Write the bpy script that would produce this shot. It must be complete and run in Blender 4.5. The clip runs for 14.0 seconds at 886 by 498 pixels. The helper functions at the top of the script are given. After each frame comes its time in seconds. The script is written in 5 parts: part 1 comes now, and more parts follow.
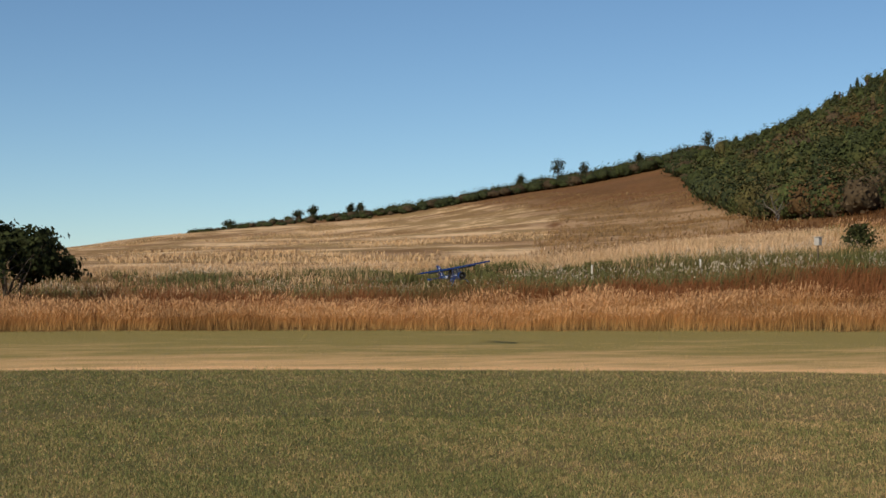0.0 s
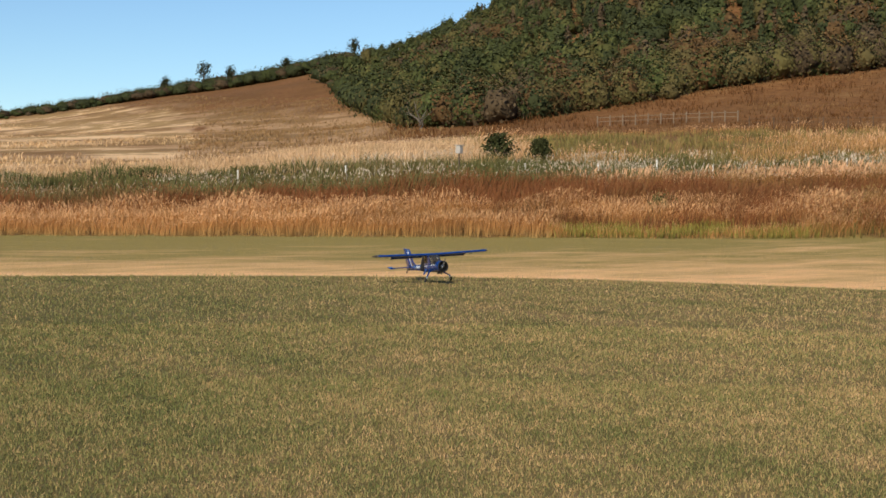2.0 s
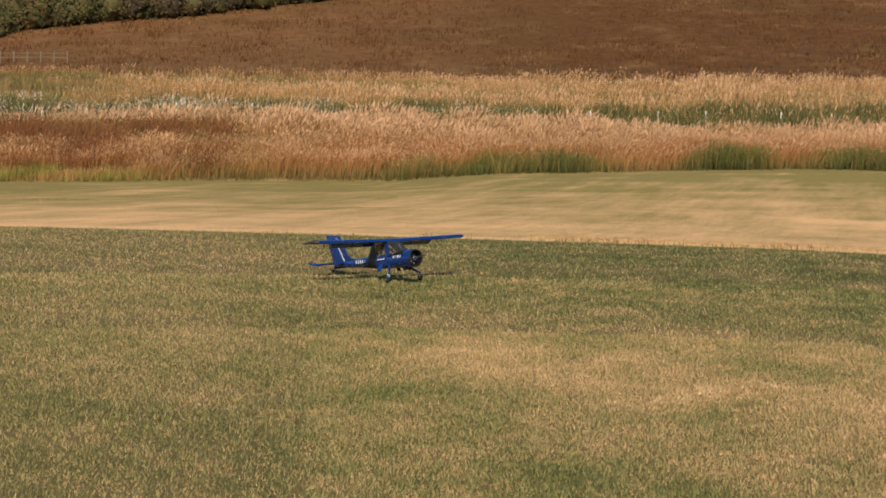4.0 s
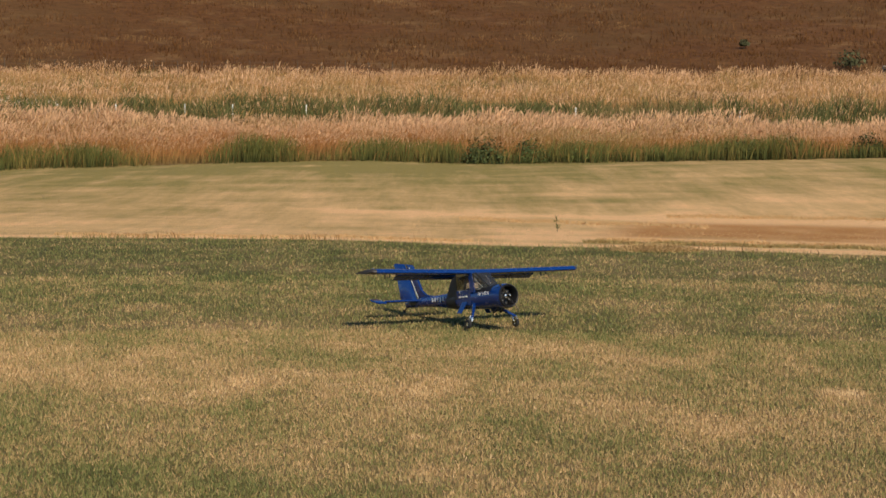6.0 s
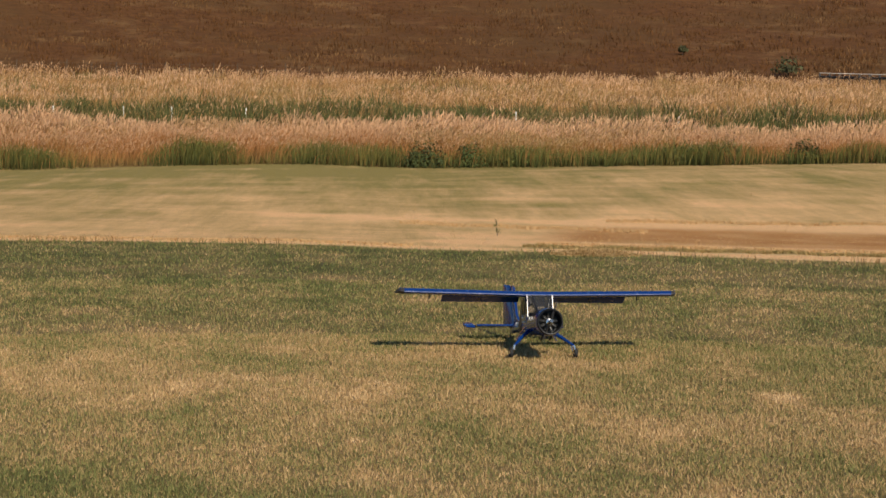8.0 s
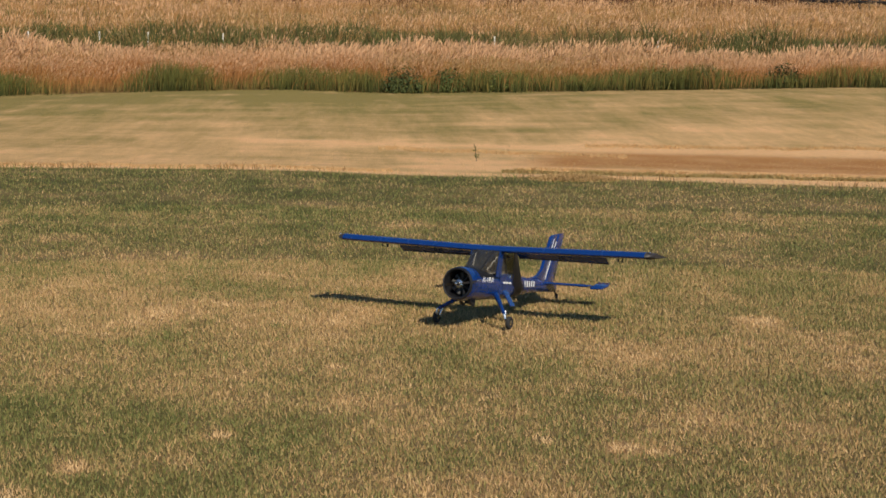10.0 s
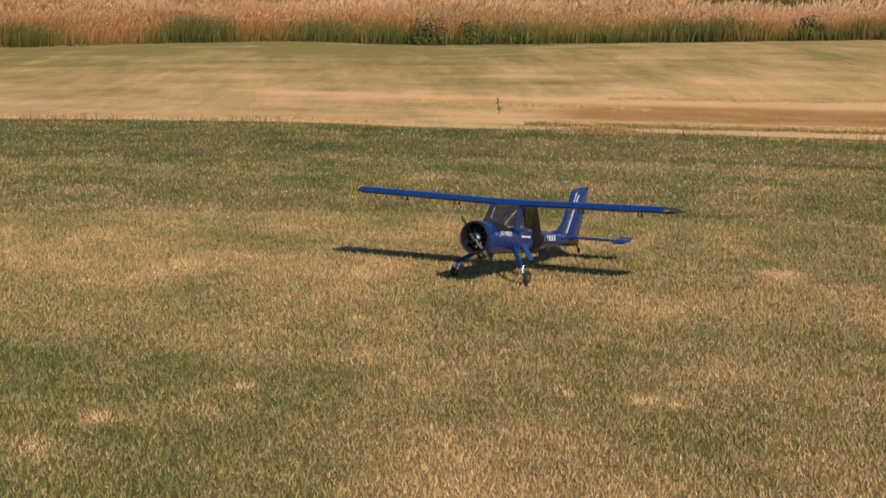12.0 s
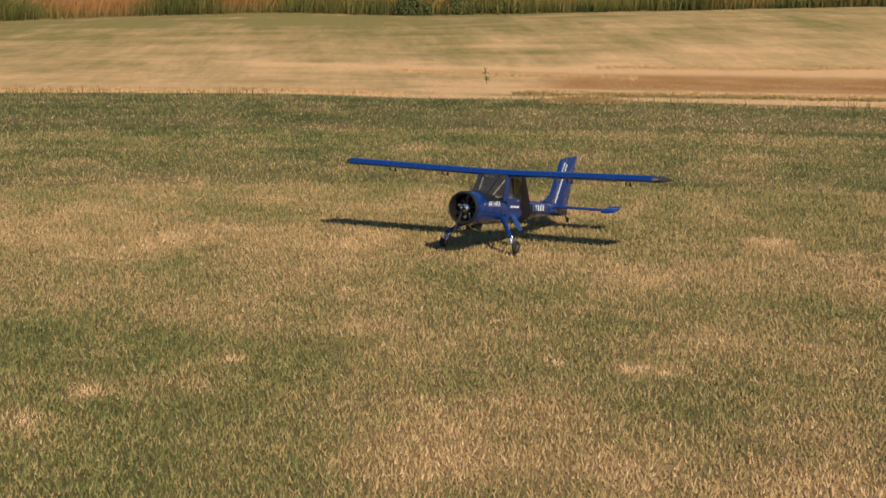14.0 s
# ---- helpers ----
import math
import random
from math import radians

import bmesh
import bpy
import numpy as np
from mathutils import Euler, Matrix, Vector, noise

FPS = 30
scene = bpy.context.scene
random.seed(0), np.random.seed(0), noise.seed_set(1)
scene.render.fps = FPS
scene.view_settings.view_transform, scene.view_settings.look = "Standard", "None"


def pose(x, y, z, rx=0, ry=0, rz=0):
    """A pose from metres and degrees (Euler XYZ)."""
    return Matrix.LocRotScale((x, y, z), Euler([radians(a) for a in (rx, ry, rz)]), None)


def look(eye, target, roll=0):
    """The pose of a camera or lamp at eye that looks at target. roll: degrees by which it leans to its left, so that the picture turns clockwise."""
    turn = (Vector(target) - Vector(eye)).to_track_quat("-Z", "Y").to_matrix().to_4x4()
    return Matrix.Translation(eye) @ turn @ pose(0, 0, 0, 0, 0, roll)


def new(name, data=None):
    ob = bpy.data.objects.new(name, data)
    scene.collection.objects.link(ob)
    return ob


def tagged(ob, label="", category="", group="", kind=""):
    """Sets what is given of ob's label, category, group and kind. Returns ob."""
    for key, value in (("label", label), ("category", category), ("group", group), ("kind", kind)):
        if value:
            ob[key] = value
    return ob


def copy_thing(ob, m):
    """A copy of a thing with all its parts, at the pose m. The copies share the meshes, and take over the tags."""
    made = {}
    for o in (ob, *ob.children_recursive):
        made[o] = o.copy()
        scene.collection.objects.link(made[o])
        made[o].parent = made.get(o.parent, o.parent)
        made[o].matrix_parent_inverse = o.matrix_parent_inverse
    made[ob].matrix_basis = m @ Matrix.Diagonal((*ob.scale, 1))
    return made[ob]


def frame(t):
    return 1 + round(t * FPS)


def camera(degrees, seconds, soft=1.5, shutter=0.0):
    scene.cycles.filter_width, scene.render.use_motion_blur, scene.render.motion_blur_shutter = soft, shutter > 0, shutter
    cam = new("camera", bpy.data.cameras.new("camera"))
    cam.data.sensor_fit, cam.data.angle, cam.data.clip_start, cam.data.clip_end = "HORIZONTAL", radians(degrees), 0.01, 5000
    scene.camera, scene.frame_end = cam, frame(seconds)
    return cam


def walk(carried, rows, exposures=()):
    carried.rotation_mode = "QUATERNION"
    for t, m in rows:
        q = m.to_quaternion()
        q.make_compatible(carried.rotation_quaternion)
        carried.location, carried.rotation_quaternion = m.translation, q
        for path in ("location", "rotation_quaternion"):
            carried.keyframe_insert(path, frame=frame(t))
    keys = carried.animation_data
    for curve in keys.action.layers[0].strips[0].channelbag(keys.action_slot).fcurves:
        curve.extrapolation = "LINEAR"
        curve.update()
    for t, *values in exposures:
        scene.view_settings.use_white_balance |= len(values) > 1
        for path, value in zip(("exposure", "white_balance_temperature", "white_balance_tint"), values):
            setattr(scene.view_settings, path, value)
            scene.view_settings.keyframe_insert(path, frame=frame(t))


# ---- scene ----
# Camera: held at eye height by someone standing on the lawn, turning after the model plane.
EYE = (0.0, 0.0, 1.6)
cam = camera(31.47, 14.0, soft=1.6, shutter=0.06)


def aim(yaw, pitch, roll):
    """Camera pose from a bearing (clockwise from +y), a pitch and a lean, in degrees."""
    y, p = radians(yaw), radians(pitch)
    way = Vector((math.sin(y) * math.cos(p), math.cos(y) * math.cos(p), math.sin(p)))
    return look(EYE, Vector(EYE) + way * 10, roll)


CAMERA_ROWS = [
    (0.0, -54.019, 1.486, 0.129),
    (0.5, -51.082, 1.328, 0.201),
    (1.0, -47.329, -0.056, 0.147),
    (1.5, -44.186, -1.079, 0.270),
    (2.0, -41.152, -1.882, 0.588),
    (2.5, -37.803, -2.686, 0.843),
    (3.0, -31.362, -3.427, 1.165),
    (3.5, -24.269, -3.640, 1.288),
    (4.0, -17.115, -3.612, 1.066),
    (4.2, -14.026, -3.485, 0.885),
    (6.3, 0.662, -3.647, 0.629),
    (6.5, 1.118, -3.690, 0.661),
    (7.0, 2.183, -3.637, 0.856),
    (7.5, 2.267, -3.511, 0.832),
    (8.0, 2.084, -3.446, 0.892),
    (8.2, 2.138, -3.465, 0.875),
    (10.3, 2.917, -6.745, 0.759),
    (10.5, 2.506, -7.134, 0.775),
    (11.0, 1.760, -7.836, 0.650),
    (11.5, 1.801, -7.742, 0.661),
    (12.0, 2.090, -7.886, 0.832),
    (12.5, 1.992, -8.153, 0.938),
    (13.0, 2.289, -8.538, 1.069),
    (13.5, 2.433, -8.919, 0.749),
    (14.0, 2.514, -8.949, 0.385),
]
EXPOSURES = [(0.0, -0.28), (0.5, -0.3), (1.0, -0.16), (1.5, 0.06), (2.5, 0.1), (6.5, -0.09), (9.0, -0.12), (11.0, -0.06), (14.0, 0.0)]
walk(cam, [(t, aim(a, b, c)) for t, a, b, c in CAMERA_ROWS], EXPOSURES)

# Light: clear autumn sky, sun behind the camera.
SUN_BEARING, SUN_HEIGHT = 162.0, 36.0
world = bpy.data.worlds.new("sky")
scene.world = world
world.use_nodes = True
wn = world.node_tree.nodes
sky = wn.new("ShaderNodeTexSky")
sky.sky_type, sky.sun_disc = "NISHITA", False
sky.sun_elevation, sky.sun_rotation = radians(SUN_HEIGHT), radians(SUN_BEARING)
sky.air_density, sky.dust_density, sky.ozone_density = 0.8, 0.0, 4.0
wn["Background"].inputs["Strength"].default_value = 0.102
tone = wn.new("ShaderNodeMix")
tone.data_type, tone.blend_type = "RGBA", "MULTIPLY"
tone.inputs[0].default_value, tone.inputs[7].default_value = 1.0, (0.96, 1.05, 1.045, 1.0)
world.node_tree.links.new(sky.outputs["Color"], tone.inputs[6])
world.node_tree.links.new(tone.outputs[2], wn["Background"].inputs["Color"])
sun_data = bpy.data.lights.new("sun", "SUN")
sun_data.energy, sun_data.angle, sun_data.color = 4.8, radians(0.6), (1.0, 0.885, 0.70)
sun = new("sun", sun_data)
_b, _e = radians(SUN_BEARING), radians(SUN_HEIGHT)
sun.matrix_world = look((math.sin(_b) * math.cos(_e) * 60, math.cos(_b) * math.cos(_e) * 60, math.sin(_e) * 60), (0, 0, 0))


# ---- materials ----
def material(name, rough=0.8, metal=0.0, spec=0.5):
    m = bpy.data.materials.new(name)
    m.use_nodes = True
    b = m.node_tree.nodes["Principled BSDF"]
    b.inputs["Roughness"].default_value, b.inputs["Metallic"].default_value = rough, metal
    b.inputs["Specular IOR Level"].default_value = spec
    return m, m.node_tree.nodes, m.node_tree.links, b


def rgba(c):
    return (c[0], c[1], c[2], 1.0)


def noise_node(nodes, links, scale, detail=4.0, rough=0.6, stretch=(1, 1, 1), turn=0.0, offset=0.0):
    geo = nodes.new("ShaderNodeNewGeometry")
    mp = nodes.new("ShaderNodeMapping")
    mp.inputs["Scale"].default_value = stretch
    mp.inputs["Rotation"].default_value = (0, 0, turn)
    mp.inputs["Location"].default_value = (offset, offset * 0.7, 0)
    n = nodes.new("ShaderNodeTexNoise")
    n.inputs["Scale"].default_value, n.inputs["Detail"].default_value, n.inputs["Roughness"].default_value = scale, detail, rough
    links.new(geo.outputs["Position"], mp.inputs["Vector"])
    links.new(mp.outputs["Vector"], n.inputs["Vector"])
    return n.outputs["Fac"]


def ramp(nodes, links, fac, stops):
    r = nodes.new("ShaderNodeValToRGB")
    e = r.color_ramp.elements
    while len(e) < len(stops):
        e.new(0.5)
    for el, (p, c) in zip(e, stops):
        el.position, el.color = p, rgba(c)
    links.new(fac, r.inputs["Fac"])
    return r.outputs["Color"]


def mix(nodes, links, fac, a, b, blend="MIX"):
    m = nodes.new("ShaderNodeMix")
    m.data_type, m.blend_type = "RGBA", blend
    for sock, v in ((m.inputs[0], fac), (m.inputs[6], a), (m.inputs[7], b)):
        if isinstance(v, (int, float)):
            sock.default_value = v
        elif isinstance(v, tuple):
            sock.default_value = rgba(v)
        else:
            links.new(v, sock)
    return m.outputs[2]


def maths(nodes, links, op, a, b=0.0, clamp=False):
    m = nodes.new("ShaderNodeMath")
    m.operation, m.use_clamp = op, clamp
    for sock, v in ((m.inputs[0], a), (m.inputs[1], b)):
        if isinstance(v, (int, float)):
            sock.default_value = v
        else:
            links.new(v, sock)
    return m.outputs[0]


def island(nodes):
    return nodes.new("ShaderNodeNewGeometry").outputs["Random Per Island"]


def plain(name, c, rough=0.6, metal=0.0, vary=0.15, scale=30.0, spec=0.5, bump=0.0):
    m, n, l, b = material(name, rough, metal, spec)
    tex = n.new("ShaderNodeTexCoord")
    nz = n.new("ShaderNodeTexNoise")
    nz.inputs["Scale"].default_value, nz.inputs["Detail"].default_value = scale, 5
    l.new(tex.outputs["Object"], nz.inputs["Vector"])
    dark, lite = [x * (1 - vary) for x in c], [min(1, x * (1 + vary)) for x in c]
    l.new(ramp(n, l, nz.outputs["Fac"], ((0.3, dark), (0.7, lite))), b.inputs["Base Color"])
    r = maths(n, l, "MULTIPLY_ADD", nz.outputs["Fac"], 0.25)
    r.node.inputs[2].default_value = max(0.02, rough - 0.12)
    l.new(r, b.inputs["Roughness"])
    if bump:
        bp = n.new("ShaderNodeBump")
        bp.inputs["Strength"].default_value, bp.inputs["Distance"].default_value = bump, 0.01
        l.new(nz.outputs["Fac"], bp.inputs["Height"])
        l.new(bp.outputs["Normal"], b.inputs["Normal"])
    return m


# ---- the lie of the land ----
def table(az, pairs):
    xs, ys = zip(*pairs)
    return np.interp(az, xs, ys)


def soft_table(pairs, spread=1.2):
    """A smooth curve over the bearing, from a few bearings in degrees."""
    grid = np.arange(-200.0, 201.0, 0.25)
    y = table(grid, pairs)
    k = np.exp(-0.5 * (np.arange(-24, 25) * 0.25 / spread) ** 2)
    y = np.convolve(np.pad(y, 24, mode="edge"), k / k.sum(), "valid")
    return lambda az: np.interp(az, grid, y)


LAWN_END = soft_table([(-120, 30), (-70, 32.2), (-54, 31.6), (-38, 31.8), (-28, 30.2), (-15, 28.4), (-3, 27.7), (1, 26.6), (17, 25.8), (60, 27)])
R_TALL = 60.0                     # where the mown ground ends and the tall grass begins
RISE_TALL = soft_table([(-120, 0.0), (-44, 0.02), (-31, 0.14), (-19, 0.34), (-15.5, 0.72), (-3, 1.12), (1, 1.05), (16.6, 1.5), (60, 1.8)], 0.8)
EL_SECOND = soft_table([(-70, 0.05), (-54, 0.2), (-44, 0.82), (-38, 0.9), (-31, 1.0), (-17, 1.2), (-14.6, 1.0), (1, 1.25), (15.4, 1.1)])
EL_GREEN = soft_table([(-66, 0.92), (-54, 1.0), (-44, 1.42), (-38, 1.6), (-31, 1.45), (-17, 1.66), (1, 1.77), (15.4, 1.6)])
EL_TAN = soft_table([(-72, 1.1), (-67, 1.4), (-58, 1.7), (-48, 1.95), (-42, 2.3), (-36, 2.6), (-31, 2.72), (-17, 2.74), (1, 2.88), (15.4, 2.95), (60, 2.5)])
EL_SKY = soft_table([(-180, 0.6), (-80, 0.8), (-72, 1.05), (-67.2, 1.42), (-62.9, 1.95), (-58.8, 2.46), (-55.7, 2.84), (-53, 3.25), (-51.2, 3.6), (-48.3, 4.1), (-45.5, 4.55),
                     (-43.6, 5.1), (-42.0, 5.72), (-40.4, 6.5), (-38.3, 7.62), (-36, 9.0), (-30, 12.0), (-15, 14.0), (10, 12.0), (40, 8.0), (90, 3.0), (180, 0.6)], 0.6)
EL_FOREST = soft_table([(-45.6, 4.3), (-44.6, 3.2), (-42.6, 2.5), (-39.8, 2.6), (-36.7, 3.05), (-33.7, 3.55), (-29.8, 4.2), (-27.1, 4.53), (-21.1, 5.3), (-10, 6.4), (20, 8.5)], 0.3)
R_SECOND, R_GREEN, R_TAN, R_SKY = 72.0, 90.0, 150.0, 430.0


def wave(x, y, scale, seed):
    """Smooth patchy noise in about -1..1 from a few crossed waves."""
    g = np.random.default_rng(seed)
    v = np.zeros_like(x)
    for k in range(9):
        a, f = g.uniform(0, 6.283), scale * g.uniform(0.5, 2.2)
        v = v + np.sin(f * (x * math.cos(a) + y * math.sin(a)) + g.uniform(0, 6.283) + 1.3 * np.sin(0.6 * f * (x * math.sin(a) - y * math.cos(a))))
    return v / 4.2


def rise(r, el, plants=0.0):
    return EYE[2] + r * np.tan(np.radians(el)) - plants


def land(x, y):
    """Height of the ground."""
    x, y = np.asarray(x, float), np.asarray(y, float)
    r, az = np.hypot(x, y), np.degrees(np.arctan2(x, y))
    zt = RISE_TALL(az)
    u = np.clip((r - 33) / (R_TALL - 33), 0, 1)
    z = zt * u * u * (3 - 2 * u) * 0.5 + zt * u * 0.5 - 0.02 * np.clip((34 - r) / 3, 0, 1)
    z2, z3, z4 = rise(R_SECOND, EL_SECOND(az), 1.15), rise(R_GREEN, EL_GREEN(az), 0.75), rise(R_TAN, EL_TAN(az), 0.9)
    z = np.where(r > R_TALL, zt + (z2 - zt) * (r - R_TALL) / (R_SECOND - R_TALL), z)
    z = np.where(r > R_SECOND, z2 + (z3 - z2) * (r - R_SECOND) / (R_GREEN - R_SECOND), z)
    z = np.where(r > R_GREEN, z3 + (z4 - z3) * (r - R_GREEN) / (R_TAN - R_GREEN), z)
    e4 = np.degrees(np.arctan((z4 - EYE[2]) / R_TAN))
    v = np.clip((r - R_TAN) / (R_SKY - R_TAN), 0, 1)
    z = np.where(r > R_TAN, EYE[2] + r * np.tan(np.radians(e4 + (EL_SKY(az) - e4) * v ** 0.85)), z)
    top = rise(R_SKY, EL_SKY(az))
    z = np.where(r > R_SKY, top * np.exp(-((r - R_SKY) / 500.0) ** 2), z)
    return z + 0.9 * wave(x, y, 0.05, 12) * np.clip((r - 165) / 80, 0, 1) * np.clip((900 - r) / 400, 0, 1) + 0.03 * wave(x, y, 0.25, 13) * np.clip((r - 34) / 4, 0, 1) + 0.016 * wave(x, y, 0.8, 14) * np.clip((r - 30) / 4, 0, 1) * np.clip((60 - r) / 6, 0, 1)


def polar(r, az):
    a = np.radians(az)
    return np.asarray(r) * np.sin(a), np.asarray(r) * np.cos(a)


def mesh_arrays(name, verts, faces, mats, parent=None, smooth=False):
    """One mesh object from arrays; the faces are all triangles or all quads."""
    me = bpy.data.meshes.new(name)
    verts, faces = np.asarray(verts, np.float32), np.asarray(faces, np.int32)
    n = faces.shape[1]
    me.vertices.add(len(verts))
    me.vertices.foreach_set("co", verts.ravel())
    me.loops.add(faces.size)
    me.loops.foreach_set("vertex_index", faces.ravel())
    me.polygons.add(len(faces))
    me.polygons.foreach_set("loop_start", np.arange(len(faces), dtype=np.int32) * n)
    me.polygons.foreach_set("use_smooth", np.full(len(faces), smooth))
    me.update(calc_edges=True)
    for m in mats if isinstance(mats, (list, tuple)) else [mats]:
        me.materials.append(m)
    ob = new(name, me)
    if parent:
        ob.parent = parent
    return ob


# Ground: one sheet, finer near by, out to the horizon.
def ground_material():
    m, n, l, b = material("ground_cover", 0.95, spec=0.15)
    geo = n.new("ShaderNodeNewGeometry")
    att = n.new("ShaderNodeAttribute")
    att.attribute_name = "zone"            # 0 lawn, 1 mown straw and stubble, 2 tall grass litter, 3 heath hillside, 4 pale mown field
    zone = att.outputs["Fac"]
    # lawn soil and thatch
    big = noise_node(n, l, 0.22, 3, 0.55, (1, 2.4, 1), 0.5)
    fine = noise_node(n, l, 26.0, 6, 0.7)
    att0 = n.new("ShaderNodeAttribute")
    att0.attribute_name = "dry"
    wear = maths(n, l, "ADD", att0.outputs["Fac"], maths(n, l, "MULTIPLY", maths(n, l, "SUBTRACT", big, 0.5), 0.35))
    wear = maths(n, l, "ADD", wear, maths(n, l, "MULTIPLY", maths(n, l, "SUBTRACT", fine, 0.5), 0.9), True)
    lawn = ramp(n, l, wear, ((0.05, (0.075, 0.072, 0.024)), (0.32, (0.135, 0.114, 0.039)), (0.52, (0.215, 0.152, 0.066)), (0.78, (0.38, 0.24, 0.113))))
    # straw strip
    att2 = n.new("ShaderNodeAttribute")
    att2.attribute_name = "straw"
    s1 = noise_node(n, l, 0.26, 7, 0.66, (1, 0.7, 1), 0.3)
    s2 = noise_node(n, l, 7.0, 7, 0.75, (1, 0.6, 1))
    straw = mix(n, l, s2, (0.6, 0.345, 0.155), (0.95, 0.59, 0.3))
    green = mix(n, l, s2, (0.2, 0.165, 0.048), (0.34, 0.255, 0.085))
    s3 = noise_node(n, l, 0.8, 6, 0.7, (1, 0.13, 1), 0.12, 4.0)
    s4 = noise_node(n, l, 3.6, 5, 0.7, (1, 0.1, 1), -0.06, 9.0)
    s1 = maths(n, l, "ADD", maths(n, l, "MULTIPLY", s1, 0.45), maths(n, l, "ADD", maths(n, l, "MULTIPLY", s3, 0.4), maths(n, l, "MULTIPLY", s4, 0.15)))
    w = maths(n, l, "ADD", att2.outputs["Fac"], maths(n, l, "MULTIPLY", maths(n, l, "SUBTRACT", s1, 0.5), 3.6), True)
    strip = mix(n, l, w, green, straw)
    att3 = n.new("ShaderNodeAttribute")
    att3.attribute_name = "burnt"
    strip = mix(n, l, att3.outputs["Fac"], strip, mix(n, l, s2, (0.3, 0.135, 0.042), (0.54, 0.26, 0.09)))
    litter = mix(n, l, fine, (0.11, 0.06, 0.022), (0.26, 0.15, 0.06))
    # heath
    h1 = noise_node(n, l, 0.16, 9, 0.78, (0.8, 0.8, 1.0))
    h2 = noise_node(n, l, 0.9, 6, 0.75)
    h4 = noise_node(n, l, 0.045, 4, 0.6, offset=13.0)
    att4 = n.new("ShaderNodeAttribute")
    att4.attribute_name = "bracken"
    h3 = ramp(n, l, h2, ((0.36, (0, 0, 0)), (0.64, (1, 1, 1))))
    heath = mix(n, l, h3, (0.075, 0.03, 0.009), (0.15, 0.064, 0.02))
    heath = mix(n, l, att4.outputs["Fac"], heath, mix(n, l, h3, (0.12, 0.052, 0.018), (0.23, 0.11, 0.042)))
    heath = mix(n, l, ramp(n, l, h1, ((0.52, (0, 0, 0)), (0.68, (0.6, 0.6, 0.6)))), heath, (0.27, 0.155, 0.065))
    heath = mix(n, l, ramp(n, l, h4, ((0.42, (0, 0, 0)), (0.62, (0.45, 0.45, 0.45)))), heath, (0.1, 0.055, 0.018))
    p1 = noise_node(n, l, 0.07, 8, 0.72, (1, 1, 1), 0.5)
    pale = mix(n, l, h2, (0.54, 0.35, 0.18), (0.8, 0.56, 0.34))
    pale = mix(n, l, ramp(n, l, p1, ((0.45, (0, 0, 0)), (0.52, (0.85, 0.85, 0.85)))), pale, (0.25, 0.16, 0.06))

    def step(k):
        return maths(n, l, "SUBTRACT", zone, k, True)
    c = mix(n, l, step(0.0), lawn, strip)
    c = mix(n, l, step(1.0), c, litter)
    c = mix(n, l, step(2.0), c, heath)
    c = mix(n, l, step(3.0), c, pale)
    l.new(c, b.inputs["Base Color"])
    bp = n.new("ShaderNodeBump")
    bp.inputs["Strength"].default_value, bp.inputs["Distance"].default_value = 0.7, 0.05
    l.new(fine, bp.inputs["Height"])
    l.new(bp.outputs["Normal"], b.inputs["Normal"])
    return m


PALE_TOP = soft_table([(-75, 9.0), (-60.5, 9.0), (-59.5, 2.4), (-56, 2.74), (-53.3, 3.08), (-52, 3.16), (-50.6, 2.95), (-49.8, 2.7)], 0.25)


def elevation(x, y):
    return np.degrees(np.arctan2(land(x, y) - EYE[2], np.hypot(x, y)))


def pale_field(el, az):
    """How far a spot lies in the pale mown field on the lower hillside, 0 to 1."""
    return np.clip((PALE_TOP(az) - el) / 0.07, 0, 1) * np.clip((-49.75 - 0.55 * (2.7 - el) - az) / 0.12, 0, 1)


# worn, sun-bleached spots in the lawn: x, y, size
WORN = [(0.82, 6.94, 0.1), (1.16, 6.8, 0.13), (1.3, 6.72, 0.08), (-1.34, 6.0, 0.16), (-1.2, 6.42, 0.14), (-0.17, 8.74, 0.09), (-0.64, 7.02, 0.1), (2.7, 10.5, 0.25)]


def lawn_dryness(x, y):
    east = 0.45 + 0.55 * np.clip((np.degrees(np.arctan2(x, y)) + 24) / 8, 0, 1)          # patchier where the plane comes to rest
    d = 0.43 + east * (0.07 * wave(x, y, 0.55, 3) + 0.06 * wave(x * 1.2, y * 0.5, 1.5, 5) + 0.13 * wave(x, y * 0.7, 4.0, 6)) + 0.07 * wave(x, y, 11.0, 7)
    u, v = x * 0.958 - y * 0.284, y * 0.958 + x * 0.284          # mower lines along the landing strip
    d = d + 0.06 * wave(u * 0.06, v * 2.6, 1.9, 8)
    r = np.hypot(x, y)
    az = np.degrees(np.arctan2(x, y))
    d = d - 0.1 * np.clip((r - 17) / 6, 0, 1) * np.clip((az + 22) / 8, 0, 1)     # greener towards the far edge
    d = d - 0.04 * np.clip((-az - 16) / 14, 0, 1) - 0.13 * np.clip((-az - 42) / 10, 0, 1) + 0.05 * np.clip((-az - 22) / 4, 0, 1)
    d = d - 0.05 * np.clip((az + 25) / 6, 0, 1) * np.clip((-3 - az) / 6, 0, 1) * np.clip((r - 11) / 4, 0, 1) + 0.2 * np.clip((7.6 - r) / 2, 0, 1) * np.clip((az + 4) / 5, 0, 1)
    d = d + 0.06 * np.exp(-((r - 10.5) / 3) ** 2) * np.clip((az + 20) / 8, 0, 1)
    for wx, wy, s in WORN:
        d = d + 0.75 * np.exp(-((x - wx) ** 2 + ((y - wy) * 0.8) ** 2) / (0.28 * s * s))
    return d


